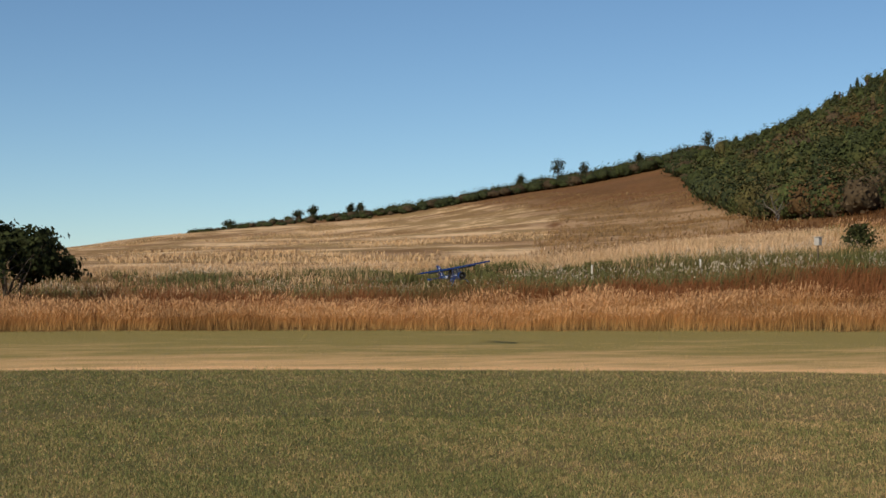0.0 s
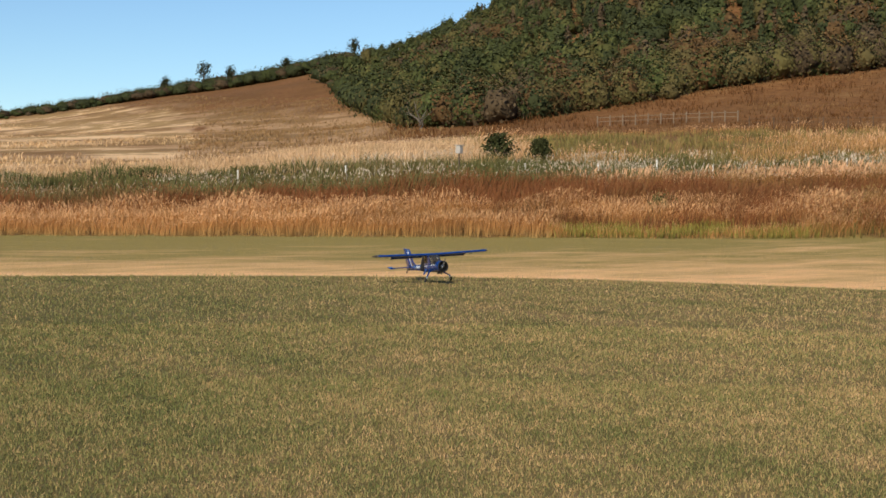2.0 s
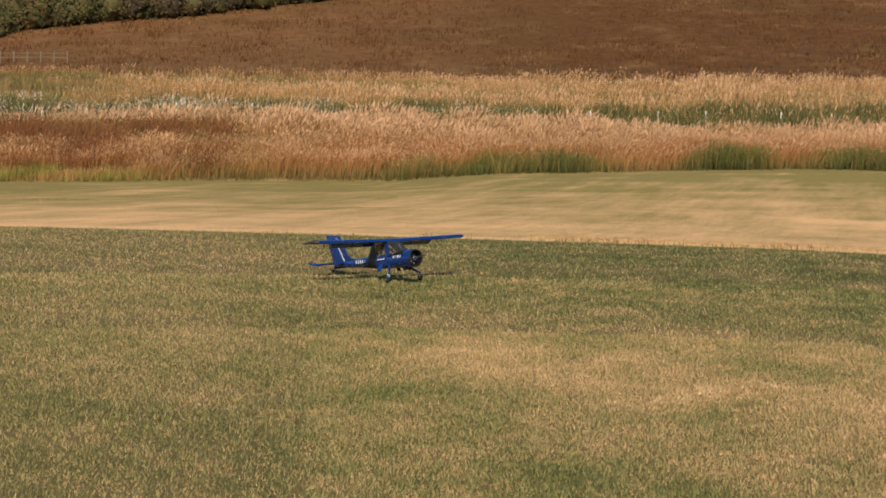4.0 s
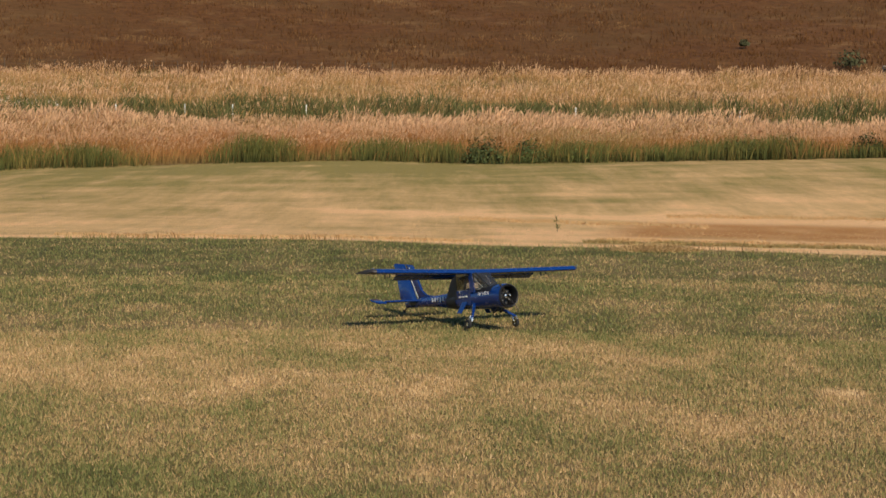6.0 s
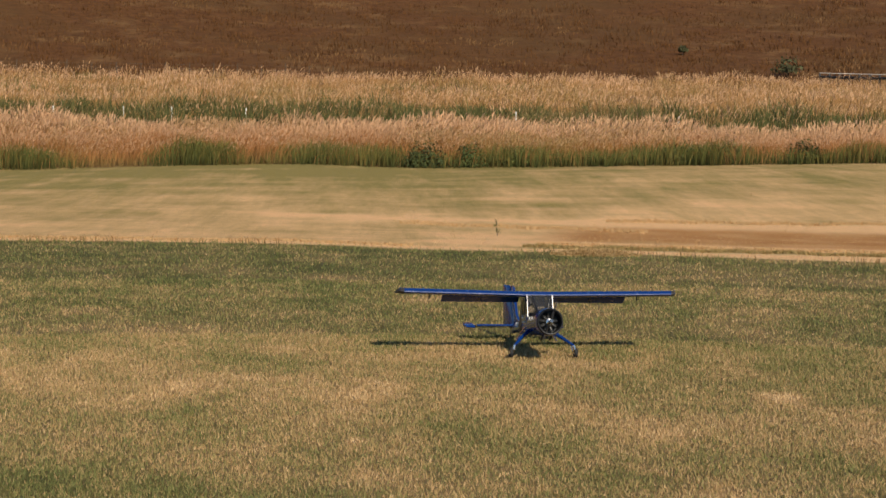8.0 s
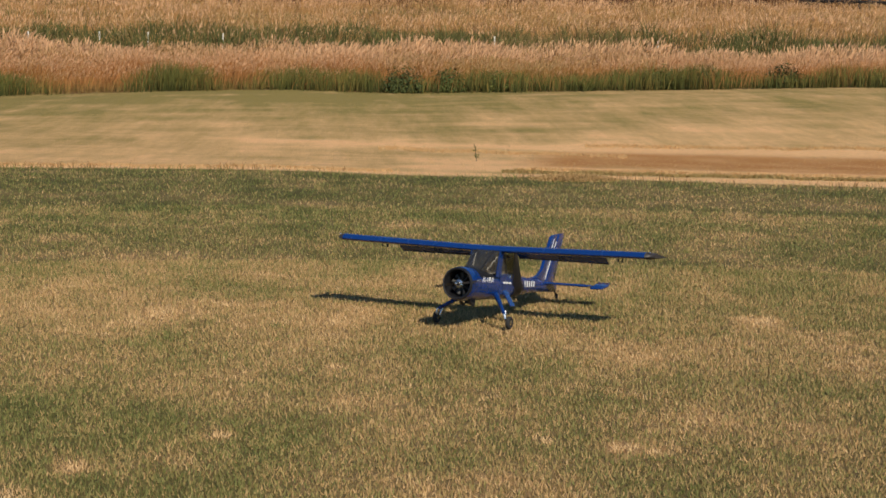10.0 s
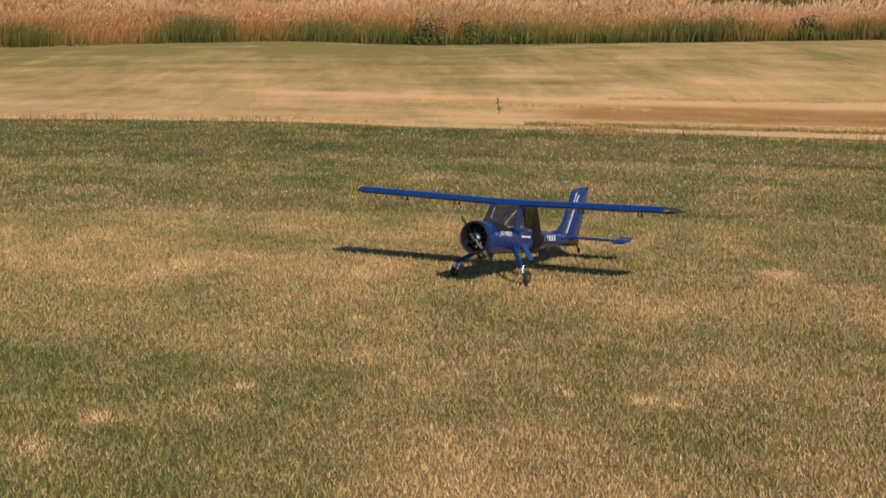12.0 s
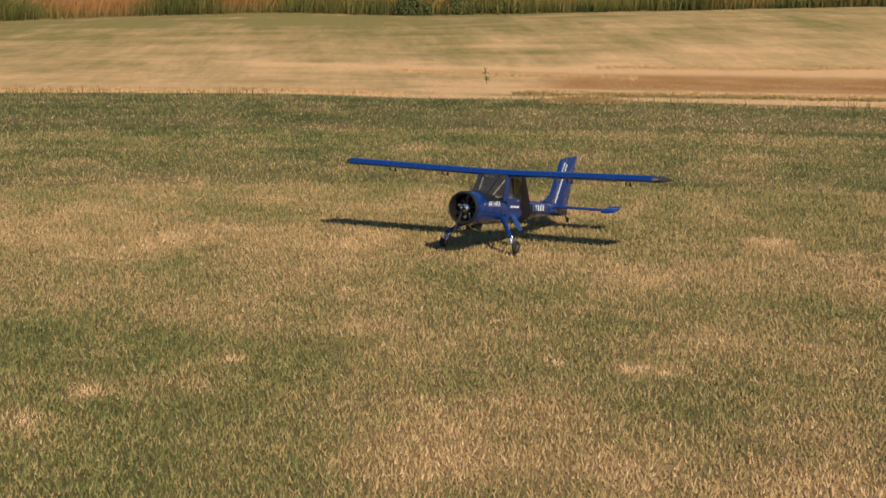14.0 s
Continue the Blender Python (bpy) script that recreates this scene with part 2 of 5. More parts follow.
def build_ground():
    az = np.concatenate([np.arange(-180, -76, 4.0), np.arange(-76, 24, 0.4), np.arange(24, 180, 4.0)])
    r = np.concatenate([[-0.03], np.arange(1, 4.5, 1.0), np.arange(4.5, 24, 0.3), np.arange(24, 34, 0.2), np.arange(34, 62, 0.3), np.arange(62, 160, 3.0), np.arange(160, 440, 8.0), [450, 480, 520, 600, 750, 1000, 1500, 2500, 4500]])
    A, R = np.meshgrid(az, r)
    x, y = polar(R, A)
    z = land(x, y)
    na, nr = len(az), len(r)
    i = np.arange(na * nr).reshape(nr, na)
    j = np.roll(i, -1, axis=1)
    faces = np.stack([i[:-1], i[1:], j[1:], j[:-1]], -1).reshape(-1, 4)
    ob = mesh_arrays("ground", np.stack([x, y, z], -1).reshape(-1, 3), faces, ground_material(), smooth=True)
    wob = np.array([noise.noise((a * 0.9, b * 0.9, 7.0)) for a, b in zip(x.ravel(), y.ravel())]).reshape(x.shape)
    wob2 = np.array([noise.noise((a * 0.12, b * 0.12, 3.0)) for a, b in zip(x.ravel(), y.ravel())]).reshape(x.shape)
    end = LAWN_END(A)
    zone = np.clip((R - end - wob * 0.25) / 0.25, 0, 1) + np.clip((R - R_TALL - wob) / 0.8, 0, 1)
    zone = zone + np.clip((R - R_TAN * 0.93 - wob2 * 6) / 8, 0, 1)
    elev = np.degrees(np.arctan2(z - EYE[2], R))
    pale = pale_field(elev, A)
    stripes = np.clip(0.75 + 0.6 * wave(R * 0.14 + A * 0.25, A * 0.5, 1.0, 19), 0.3, 1)
    zone = np.where((R > 95) & (pale > 0), 2 + (1 + stripes) * pale, zone)
    # khaki slope below the heath, between the pale field and the wood
    khaki = np.clip((3.3 - elev + 0.25 * wob2) / 0.5, 0, 1) * np.clip((-42.0 - A) / 2, 0, 1) * (pale < 0.5) * (R > 100)
    zone = np.where(khaki > 0.02, np.maximum(zone, 3.0 + 0.42 * khaki), zone)
    # bare straw along the near edge of the strip, greener towards the tall grass and to the west
    q = (R - end) / (R_TALL - end)
    streak = wave(R * 1.15 + A * 0.012, A * 0.4, 1.0, 15) + 0.6 * wave(R * 2.6, A * 0.9, 1.0, 17)
    straw = np.clip(0.8 - 1.0 * q, 0, 1.1) + 0.25 * np.clip((A - 2) / 8, 0, 1) - 0.08 * np.clip((-A - 46) / 12, 0, 1) * np.clip(1 - q * 2, 0, 1) + 0.12 * streak + 0.06 * wave(R * 4.2, A * 0.9, 1.0, 18) - 0.28 * np.clip((-A - 28) / 12, 0, 1) * np.clip(q * 6 - 0.3, 0, 1) + np.clip(1.6 - 1.4 * (R - end), 0, 1) - 1.0 * np.exp(-((R - end - 1.5 - 0.06 * (A - 8)) / 0.35) ** 2) * np.clip((A - 3.5) / 2, 0, 1) + 0.7 * np.exp(-((R - end - 9.8 + 0.3 * wob) / 0.8) ** 2) * np.clip((A + 6) / 4, 0, 1) + 0.5 * np.exp(-((R - end - 2.8) / 0.6) ** 2) * np.clip((A - 0.5) / 2, 0, 1)
    burnt = np.clip((A - 5.4 - 0.25 * (R - end - 6)) / 2, 0, 1) * np.exp(-((R - end - 6.2) / 2.6) ** 6) * np.clip(0.9 + 0.4 * wob, 0, 1)
    for key, v in (("zone", zone), ("straw", straw), ("burnt", burnt), ("dry", lawn_dryness(x, y)), ("bracken", np.clip((-A - 13) / 9, 0, 1))):
        at = ob.data.attributes.new(key, "FLOAT", "POINT")
        at.data.foreach_set("value", v.astype(np.float32).ravel())
    return tagged(ob, "mown grass field rising to a brown autumn hillside", "ground", kind="structure")


build_ground()


# ---- grass ----
rng = np.random.default_rng(11)


def attr(ob, key, values):
    a = ob.data.attributes.new(key, "FLOAT", "POINT")
    a.data.foreach_set("value", np.asarray(values, np.float32).ravel())


def scatter(n, r0, r1, a0, a1, power=1.0):
    """Random spots between two distances and two bearings."""
    u = rng.random(n)
    r = (r0 ** (1 + power) + u * (r1 ** (1 + power) - r0 ** (1 + power))) ** (1 / (1 + power))
    az = rng.uniform(a0, a1, n)
    x, y = polar(r, az)
    return x, y, r, az


def short_blades(name, x, y, height, width, lean, dry, mat):
    """Single leaning blades, one triangle each."""
    n = len(x)
    z = land(x, y)
    t = rng.uniform(0, 6.283, n)
    d = rng.uniform(0, 6.283, n)
    s = lean * height * rng.uniform(0.2, 1.0, n)
    b = np.stack([x, y, z], -1)
    side = np.stack([np.cos(t) * width / 2, np.sin(t) * width / 2, 0 * t], -1)
    tip = b + np.stack([np.cos(d) * s, np.sin(d) * s, height], -1)
    v = np.stack([b - side, b + side, tip], 1).reshape(-1, 3)
    ob = mesh_arrays(name, v, np.arange(3 * n).reshape(n, 3), mat)
    attr(ob, "dry", np.repeat(dry, 3))
    return ob


def tall_blades(name, x, y, height, width, lean, hue, mat, plume=None, wind=(0.0, 0.0)):
    """Bending stems in two pieces, with a feathery head where plume gives its length."""
    n = len(x)
    z = land(x, y)
    t, d = rng.uniform(0, 6.283, n), rng.uniform(0, 6.283, n)
    s = lean * height * rng.uniform(0.1, 1.0, n)
    dx, dy = np.cos(d) * s + wind[0] * height, np.sin(d) * s + wind[1] * height
    b = np.stack([x, y, z - 0.03], -1)
    side = np.stack([np.cos(t) * width / 2, np.sin(t) * width / 2, 0 * t], -1)
    mid = b + np.stack([dx * 0.3, dy * 0.3, height * 0.58], -1)
    tip = b + np.stack([dx, dy, height], -1)
    parts = [b - side, b + side, mid + side * 0.9, mid - side * 0.9, tip]
    along = [0, 0, 0.58, 0.58, 1.0]
    faces = [(0, 1, 2), (0, 2, 3), (3, 2, 4)]
    if plume is not None:
        w = plume * 0.1
        t2 = rng.uniform(0, 6.283, n)
        ax = np.stack([np.cos(t2) * w, np.sin(t2) * w, 0 * t2], -1)
        up = np.stack([dx * 0.5, dy * 0.5, height], -1)
        up = up / np.linalg.norm(up, axis=1, keepdims=True) * plume[:, None]
        top = tip + up * 0.75 + np.stack([dx, dy, 0 * dx], -1) * 0.2
        base = tip - up * 0.3
        m = tip + up * 0.2
        k = len(parts)
        parts += [base, m - ax, m + ax, top]
        along += [1.5] * 4
        faces += [(k, k + 2, k + 1), (k + 1, k + 2, k + 3)]
    v = np.stack(parts, 1)
    m = v.shape[1]
    f = (np.arange(n)[:, None, None] * m + np.array(faces)[None]).reshape(-1, 3)
    ob = mesh_arrays(name, v.reshape(-1, 3), f, mat)
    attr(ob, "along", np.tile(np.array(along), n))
    attr(ob, "hue", np.repeat(hue, m))
    return ob


def blade_material(name, key, stops, jitter=0.25, rough=0.75):
    m, n, l, b = material(name, rough, spec=0.25)
    a = n.new("ShaderNodeAttribute")
    a.attribute_name = key
    r = maths(n, l, "MULTIPLY", maths(n, l, "SUBTRACT", island(n), 0.5), jitter)
    l.new(ramp(n, l, maths(n, l, "ADD", a.outputs["Fac"], r, True), stops), b.inputs["Base Color"])
    tr = n.new("ShaderNodeBsdfTranslucent")
    l.new(b.inputs["Base Color"].links[0].from_socket, tr.inputs["Color"])
    mx = n.new("ShaderNodeMixShader")
    mx.inputs[0].default_value = 0.1
    l.new(b.outputs[0], mx.inputs[1])
    l.new(tr.outputs[0], mx.inputs[2])
    l.new(mx.outputs[0], n["Material Output"].inputs["Surface"])
    return m


def stem_material(name, low, high, head, other, jitter=0.28):
    """Stems that change colour from the foot to the tip, drifting towards another colour from clump to clump."""
    m, n, l, b = material(name, 0.8, spec=0.2)
    a = n.new("ShaderNodeAttribute")
    a.attribute_name = "along"
    h = n.new("ShaderNodeAttribute")
    h.attribute_name = "hue"
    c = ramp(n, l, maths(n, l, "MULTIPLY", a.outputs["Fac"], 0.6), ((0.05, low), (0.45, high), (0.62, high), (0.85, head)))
    c = mix(n, l, maths(n, l, "MULTIPLY", h.outputs["Fac"], 1.0, True), c, other)
    k = maths(n, l, "MULTIPLY_ADD", island(n), jitter)
    k.node.inputs[2].default_value = 1.0 - jitter * 0.55
    c2 = n.new("ShaderNodeVectorMath")
    c2.operation = "SCALE"
    l.new(c, c2.inputs[0])
    l.new(k, c2.inputs["Scale"])
    l.new(c2.outputs[0], b.inputs["Base Color"])
    tr = n.new("ShaderNodeBsdfTranslucent")
    l.new(c2.outputs[0], tr.inputs["Color"])
    mx = n.new("ShaderNodeMixShader")
    mx.inputs[0].default_value = 0.15
    l.new(b.outputs[0], mx.inputs[1])
    l.new(tr.outputs[0], mx.inputs[2])
    l.new(mx.outputs[0], n["Material Output"].inputs["Surface"])
    return m


LAWN_STOPS = ((0.0, (0.1, 0.118, 0.035)), (0.3, (0.205, 0.205, 0.066)), (0.52, (0.375, 0.272, 0.113)), (0.74, (0.545, 0.345, 0.165)), (1.0, (0.7, 0.49, 0.26)))
m_lawn = blade_material("lawn_blades", "dry", LAWN_STOPS, 0.24)
m_stubble = blade_material("stubble_blades", "dry", ((0.0, (0.16, 0.15, 0.04)), (0.5, (0.36, 0.25, 0.1)), (1.0, (0.6, 0.38, 0.18))), 0.15)

def build_lawn():
    spots = [scatter(330000, 4.6, 14, -22, 22, 0.3), scatter(170000, 6.2, 14, -70, -22, 0.5), scatter(150000, 14, 20, -72, 21, 0.6), scatter(130000, 20, 33, -72, 21, 0.5)]
    x, y, r, az = (np.concatenate(c) for c in zip(*spots))
    keep = r < LAWN_END(az) + 0.12 * wave(x, y, 3.0, 21)
    x, y, r, az = x[keep], y[keep], r[keep], az[keep]
    n = len(x)
    big = np.clip(r / 13, 0.58, 1.8)
    edge = np.clip((r - LAWN_END(az) + 1.2) / 1.2, 0, 1)
    tufts = np.clip(wave(x, y, 2.2, 33), 0, 1) * edge
    h = rng.uniform(0.012, 0.036, n) * np.sqrt(big) * (1 + 1.4 * tufts + 0.5 * edge)
    ob = short_blades("lawn_grass", x, y, h, 0.0072 * big * (1 + 0.45 * np.clip((11 - r) / 4, 0, 1)) * rng.uniform(0.6, 1.5, n), 0.75, lawn_dryness(x, y) + rng.normal(0, 0.15, n), m_lawn)
    tagged(ob, "short mown lawn grass, green with dry straw patches", "grass", kind="stuff")
    # dry stalks left standing along the edge
    x, y, r, az = scatter(15000, 25, 32.5, -18, 19, 0.3)
    keep = np.abs(r - LAWN_END(az) + 0.1) < 0.35 * np.clip(0.3 + wave(x, y, 1.1, 44), 0.05, 1)
    x, y = x[keep], y[keep]
    n = len(x)
    ob = tall_blades("edge_grass", x, y, rng.uniform(0.08, 0.22, n), np.full(n, 0.012), 0.6, rng.random(n) * 0.5, stem_material("edge_stems", (0.2, 0.13, 0.05), (0.42, 0.22, 0.1), (0.5, 0.3, 0.15), (0.14, 0.13, 0.04)))
    tagged(ob, "unmown dry grass tufts along the lawn edge", "grass", kind="stuff")
    x, y, r, az = scatter(90000, 26, 61, -72, 20, 0.7)
    keep = (r > LAWN_END(az)) & (r < R_TALL)
    x, y, r, az = x[keep], y[keep], r[keep], az[keep]
    n = len(x)
    q = (r - LAWN_END(az)) / (R_TALL - LAWN_END(az))
    dry = 0.95 - 0.8 * q + 0.3 * wave(x * 0.35, y * 1.7, 0.6, 9) + 0.2 * np.clip((az - 2) / 8, 0, 1) - 0.2 * np.clip((-az - 40) / 10, 0, 1)
    ob = short_blades("stubble", x, y, rng.uniform(0.012, 0.03, n), 0.011 * rng.uniform(0.7, 1.4, n), 1.2, dry, m_stubble)
    tagged(ob, "cut straw stubble and short green regrowth", "stubble", kind="stuff")

    # raked rows of straw and strips of longer regrowth along the strip
    for a0, a1, off, slope, wide, high, shade in ((0.5, 9.5, 8.6, -0.12, 0.5, 0.05, 0.95), (5.5, 19.5, 2.5, 0.02, 0.3, 0.05, 1.0), (5.0, 19.5, 1.5, 0.03, 0.22, 0.06, 0.42), (8.0, 19.5, 10.6, 0.05, 0.4, 0.05, 0.9), (-14.0, 1.0, 1.1, 0.0, 0.4, 0.035, 0.95)):
        n = int(420 * (a1 - a0))
        az = rng.uniform(a0, a1, n)
        rr = LAWN_END(az) + off + slope * (az - a0) + wide * rng.normal(0, 0.5, n) + 0.25 * wave(az, az * 0, 1.5, int(off * 10))
        x, y = polar(rr, az)
        ob = short_blades("straw_row", x, y, high * rng.uniform(0.4, 1.1, n), np.full(n, 0.022), 1.4, shade + rng.normal(0, 0.1, n), m_stubble)
        tagged(ob, "raked row of pale dry straw on the mown strip" if shade > 0.5 else "narrow strip of longer green regrowth in straw", "straw" if shade > 0.5 else "grass", kind="stuff")

    # a flattened heap of raked straw by the corner of the strip
    n = 5200
    a, q = rng.uniform(0, 6.283, n), np.sqrt(rng.random(n))
    x, y = 3.45 + np.cos(a) * q * 0.75, 25.75 + np.sin(a) * q * 0.45
    ob = short_blades("straw_heap", x, y, 0.03 + 0.11 * (1 - q * q) * rng.uniform(0.5, 1.0, n), np.full(n, 0.02), 1.8, 0.75 + rng.normal(0, 0.15, n), m_stubble)
    tagged(ob, "flattened heap of raked pinkish straw", "straw", kind="stuff")


build_lawn()

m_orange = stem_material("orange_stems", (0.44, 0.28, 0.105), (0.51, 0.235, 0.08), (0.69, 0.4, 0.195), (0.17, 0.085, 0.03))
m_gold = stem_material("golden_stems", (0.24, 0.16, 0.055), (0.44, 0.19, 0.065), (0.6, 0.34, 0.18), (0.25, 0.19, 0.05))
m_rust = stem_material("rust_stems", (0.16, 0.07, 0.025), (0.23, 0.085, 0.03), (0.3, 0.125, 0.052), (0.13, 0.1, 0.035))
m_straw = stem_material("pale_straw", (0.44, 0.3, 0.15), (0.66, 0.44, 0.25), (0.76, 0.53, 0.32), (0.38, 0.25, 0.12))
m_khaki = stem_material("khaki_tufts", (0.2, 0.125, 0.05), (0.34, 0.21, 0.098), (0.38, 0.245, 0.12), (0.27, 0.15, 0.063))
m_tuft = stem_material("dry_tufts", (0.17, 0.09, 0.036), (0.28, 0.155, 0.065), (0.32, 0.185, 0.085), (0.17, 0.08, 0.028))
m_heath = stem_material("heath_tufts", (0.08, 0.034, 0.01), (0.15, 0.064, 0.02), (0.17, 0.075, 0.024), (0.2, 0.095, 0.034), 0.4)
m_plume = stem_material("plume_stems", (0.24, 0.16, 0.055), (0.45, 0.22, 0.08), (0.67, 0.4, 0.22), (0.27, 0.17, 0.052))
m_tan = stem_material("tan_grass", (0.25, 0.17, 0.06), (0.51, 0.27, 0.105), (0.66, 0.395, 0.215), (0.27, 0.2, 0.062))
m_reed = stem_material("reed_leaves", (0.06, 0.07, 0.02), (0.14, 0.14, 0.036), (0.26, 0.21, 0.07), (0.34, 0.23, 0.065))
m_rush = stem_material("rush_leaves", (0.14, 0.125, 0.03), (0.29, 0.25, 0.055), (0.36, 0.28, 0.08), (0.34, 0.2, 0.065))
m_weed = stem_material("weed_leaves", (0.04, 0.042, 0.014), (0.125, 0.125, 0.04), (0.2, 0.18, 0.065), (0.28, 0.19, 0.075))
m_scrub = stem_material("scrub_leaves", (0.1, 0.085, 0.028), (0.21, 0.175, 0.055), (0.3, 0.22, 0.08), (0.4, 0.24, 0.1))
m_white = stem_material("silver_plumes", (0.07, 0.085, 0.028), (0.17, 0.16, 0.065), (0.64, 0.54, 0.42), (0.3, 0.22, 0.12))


def band(name, n, r0, r1, a0, a1, h, width, lean, mat, label, plume=None, keep=None, wind=(0, 0), clump=0.25, hue_seed=1, power=1.0, per=12, spread=0.3, splay=0.3):
    """A belt of tall growth: tussocks that each lean and colour their own way, with blades splaying outwards."""
    x, y, r, az = scatter(n // per, r0, r1, a0, a1, power)
    if keep is not None:
        k = keep(x, y, r, az)
        x, y = x[k], y[k]
    m = len(x)
    idx = np.repeat(np.arange(m), per)
    lean_c = rng.normal(0, 0.13, (m, 2)) + np.array(wind)
    size_c, hue_c = rng.uniform(0.78, 1.14, m), rng.normal(0, 0.15, m)
    off = rng.normal(0, 1, (m * per, 2))
    x, y = x[idx] + off[:, 0] * spread, y[idx] + off[:, 1] * spread
    r, az = np.hypot(x, y), np.degrees(np.arctan2(x, y))
    n = len(x)
    f = h(x, y, r, az) * size_c[idx] * rng.uniform(0.75, 1.1, n) * (1 + clump * wave(x, y, 0.9, hue_seed + 50))
    f = np.maximum(f, 0.08)
    hue = np.clip(0.5 * wave(x, y, 0.3, hue_seed) + 0.3 * wave(x, y, 1.6, hue_seed + 7) - 0.06 + hue_c[idx] + rng.normal(0, 0.1, n), 0, 1)
    p = None if plume is None else f * rng.uniform(0.6, 1.3, n) * plume
    w = lean_c[idx] + off * splay * 0.5
    ob = tall_blades(name, x, y, f, np.full(n, width) * rng.uniform(0.6, 1.3, n), lean, hue, mat, p, (w[:, 0], w[:, 1]))
    return tagged(ob, label, "grass", kind="stuff")


# where reeds stand before the dry grass, by bearing
REEDS = soft_table([(-30, 0), (-27, 0.1), (-20, 0.12), (-18.5, 0.4), (-16.5, 0.35), (-15.5, 0.75), (-12.2, 0.75), (-11.4, 0.04), (-8.4, 0.04), (-7.8, 0.8), (-5.8, 0.8), (-5.2, 0.12), (-4.4, 0.25), (-3.8, 0.7), (0.5, 0.65),
                    (1.0, 0.3), (4.0, 0.5), (5.8, 0.5), (6.3, 0.2), (7.2, 0.7), (12.6, 0.75), (13.4, 0.3), (15, 0.5), (18, 0.55), (30, 0.5)], 0.25)


def tall_grass():
    west = lambda x, y, r, az: (az < -27 + 2 * wave(x, y, 0.3, 70))
    east = lambda x, y, r, az: (az > -29 + 2 * wave(x, y, 0.3, 70)) & ((r > 62.6) | (rng.random(len(r)) > REEDS(az)))
    green_low = lambda az: np.clip((az + 37.5) / 0.8, 0, 1) * np.clip((-27.8 - az) / 0.8, 0, 1)

    def front(x, y, r, az):
        hh = np.interp(az, [-72, -54, -44, -38, -32, -26, -17, -14, 0, 18], [0.76, 0.7, 0.72, 0.72, 0.72, 0.82, 0.95, 0.9, 0.9, 0.86])
        return hh * np.where(r < 62.2, 1 - 0.55 * green_low(az), 1.0) * (1 + 0.14 * wave(x, y, 0.45, 71))
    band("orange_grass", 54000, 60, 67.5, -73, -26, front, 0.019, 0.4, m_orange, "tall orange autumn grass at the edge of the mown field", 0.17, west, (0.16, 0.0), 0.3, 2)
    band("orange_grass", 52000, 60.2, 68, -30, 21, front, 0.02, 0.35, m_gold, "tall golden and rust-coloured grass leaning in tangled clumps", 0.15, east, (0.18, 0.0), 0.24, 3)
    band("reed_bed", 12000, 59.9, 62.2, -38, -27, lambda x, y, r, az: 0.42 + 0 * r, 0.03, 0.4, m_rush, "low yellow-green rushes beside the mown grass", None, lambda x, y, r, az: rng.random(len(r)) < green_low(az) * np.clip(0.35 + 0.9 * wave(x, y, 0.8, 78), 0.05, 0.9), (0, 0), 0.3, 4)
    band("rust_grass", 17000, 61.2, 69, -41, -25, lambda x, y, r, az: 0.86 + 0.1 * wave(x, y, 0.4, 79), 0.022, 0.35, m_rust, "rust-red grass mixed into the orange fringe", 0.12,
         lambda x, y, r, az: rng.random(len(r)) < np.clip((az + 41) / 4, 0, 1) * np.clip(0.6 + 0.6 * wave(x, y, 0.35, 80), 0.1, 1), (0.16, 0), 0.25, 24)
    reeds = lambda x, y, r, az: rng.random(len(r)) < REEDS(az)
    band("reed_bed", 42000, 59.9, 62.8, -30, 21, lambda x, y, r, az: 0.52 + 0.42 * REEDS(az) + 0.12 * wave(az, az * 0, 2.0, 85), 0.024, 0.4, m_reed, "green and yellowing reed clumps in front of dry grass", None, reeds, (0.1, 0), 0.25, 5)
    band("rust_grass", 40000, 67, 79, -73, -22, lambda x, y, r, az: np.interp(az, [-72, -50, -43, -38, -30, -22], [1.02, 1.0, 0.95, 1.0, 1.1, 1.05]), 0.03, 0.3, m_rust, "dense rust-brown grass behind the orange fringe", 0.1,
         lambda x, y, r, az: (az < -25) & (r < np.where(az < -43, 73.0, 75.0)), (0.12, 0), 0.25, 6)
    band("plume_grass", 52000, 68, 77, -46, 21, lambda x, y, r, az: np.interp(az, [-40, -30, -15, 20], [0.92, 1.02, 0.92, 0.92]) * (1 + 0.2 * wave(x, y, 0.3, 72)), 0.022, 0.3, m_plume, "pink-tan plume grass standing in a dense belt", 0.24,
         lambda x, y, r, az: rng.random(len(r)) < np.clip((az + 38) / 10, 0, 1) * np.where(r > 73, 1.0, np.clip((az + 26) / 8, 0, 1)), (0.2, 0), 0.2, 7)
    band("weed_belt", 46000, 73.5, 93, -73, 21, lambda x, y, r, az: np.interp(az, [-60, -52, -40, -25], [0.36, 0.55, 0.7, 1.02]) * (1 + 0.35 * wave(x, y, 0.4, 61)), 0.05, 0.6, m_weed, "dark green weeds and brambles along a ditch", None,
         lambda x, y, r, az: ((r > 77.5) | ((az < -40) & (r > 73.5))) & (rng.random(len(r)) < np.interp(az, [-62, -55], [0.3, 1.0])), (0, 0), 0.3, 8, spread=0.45)
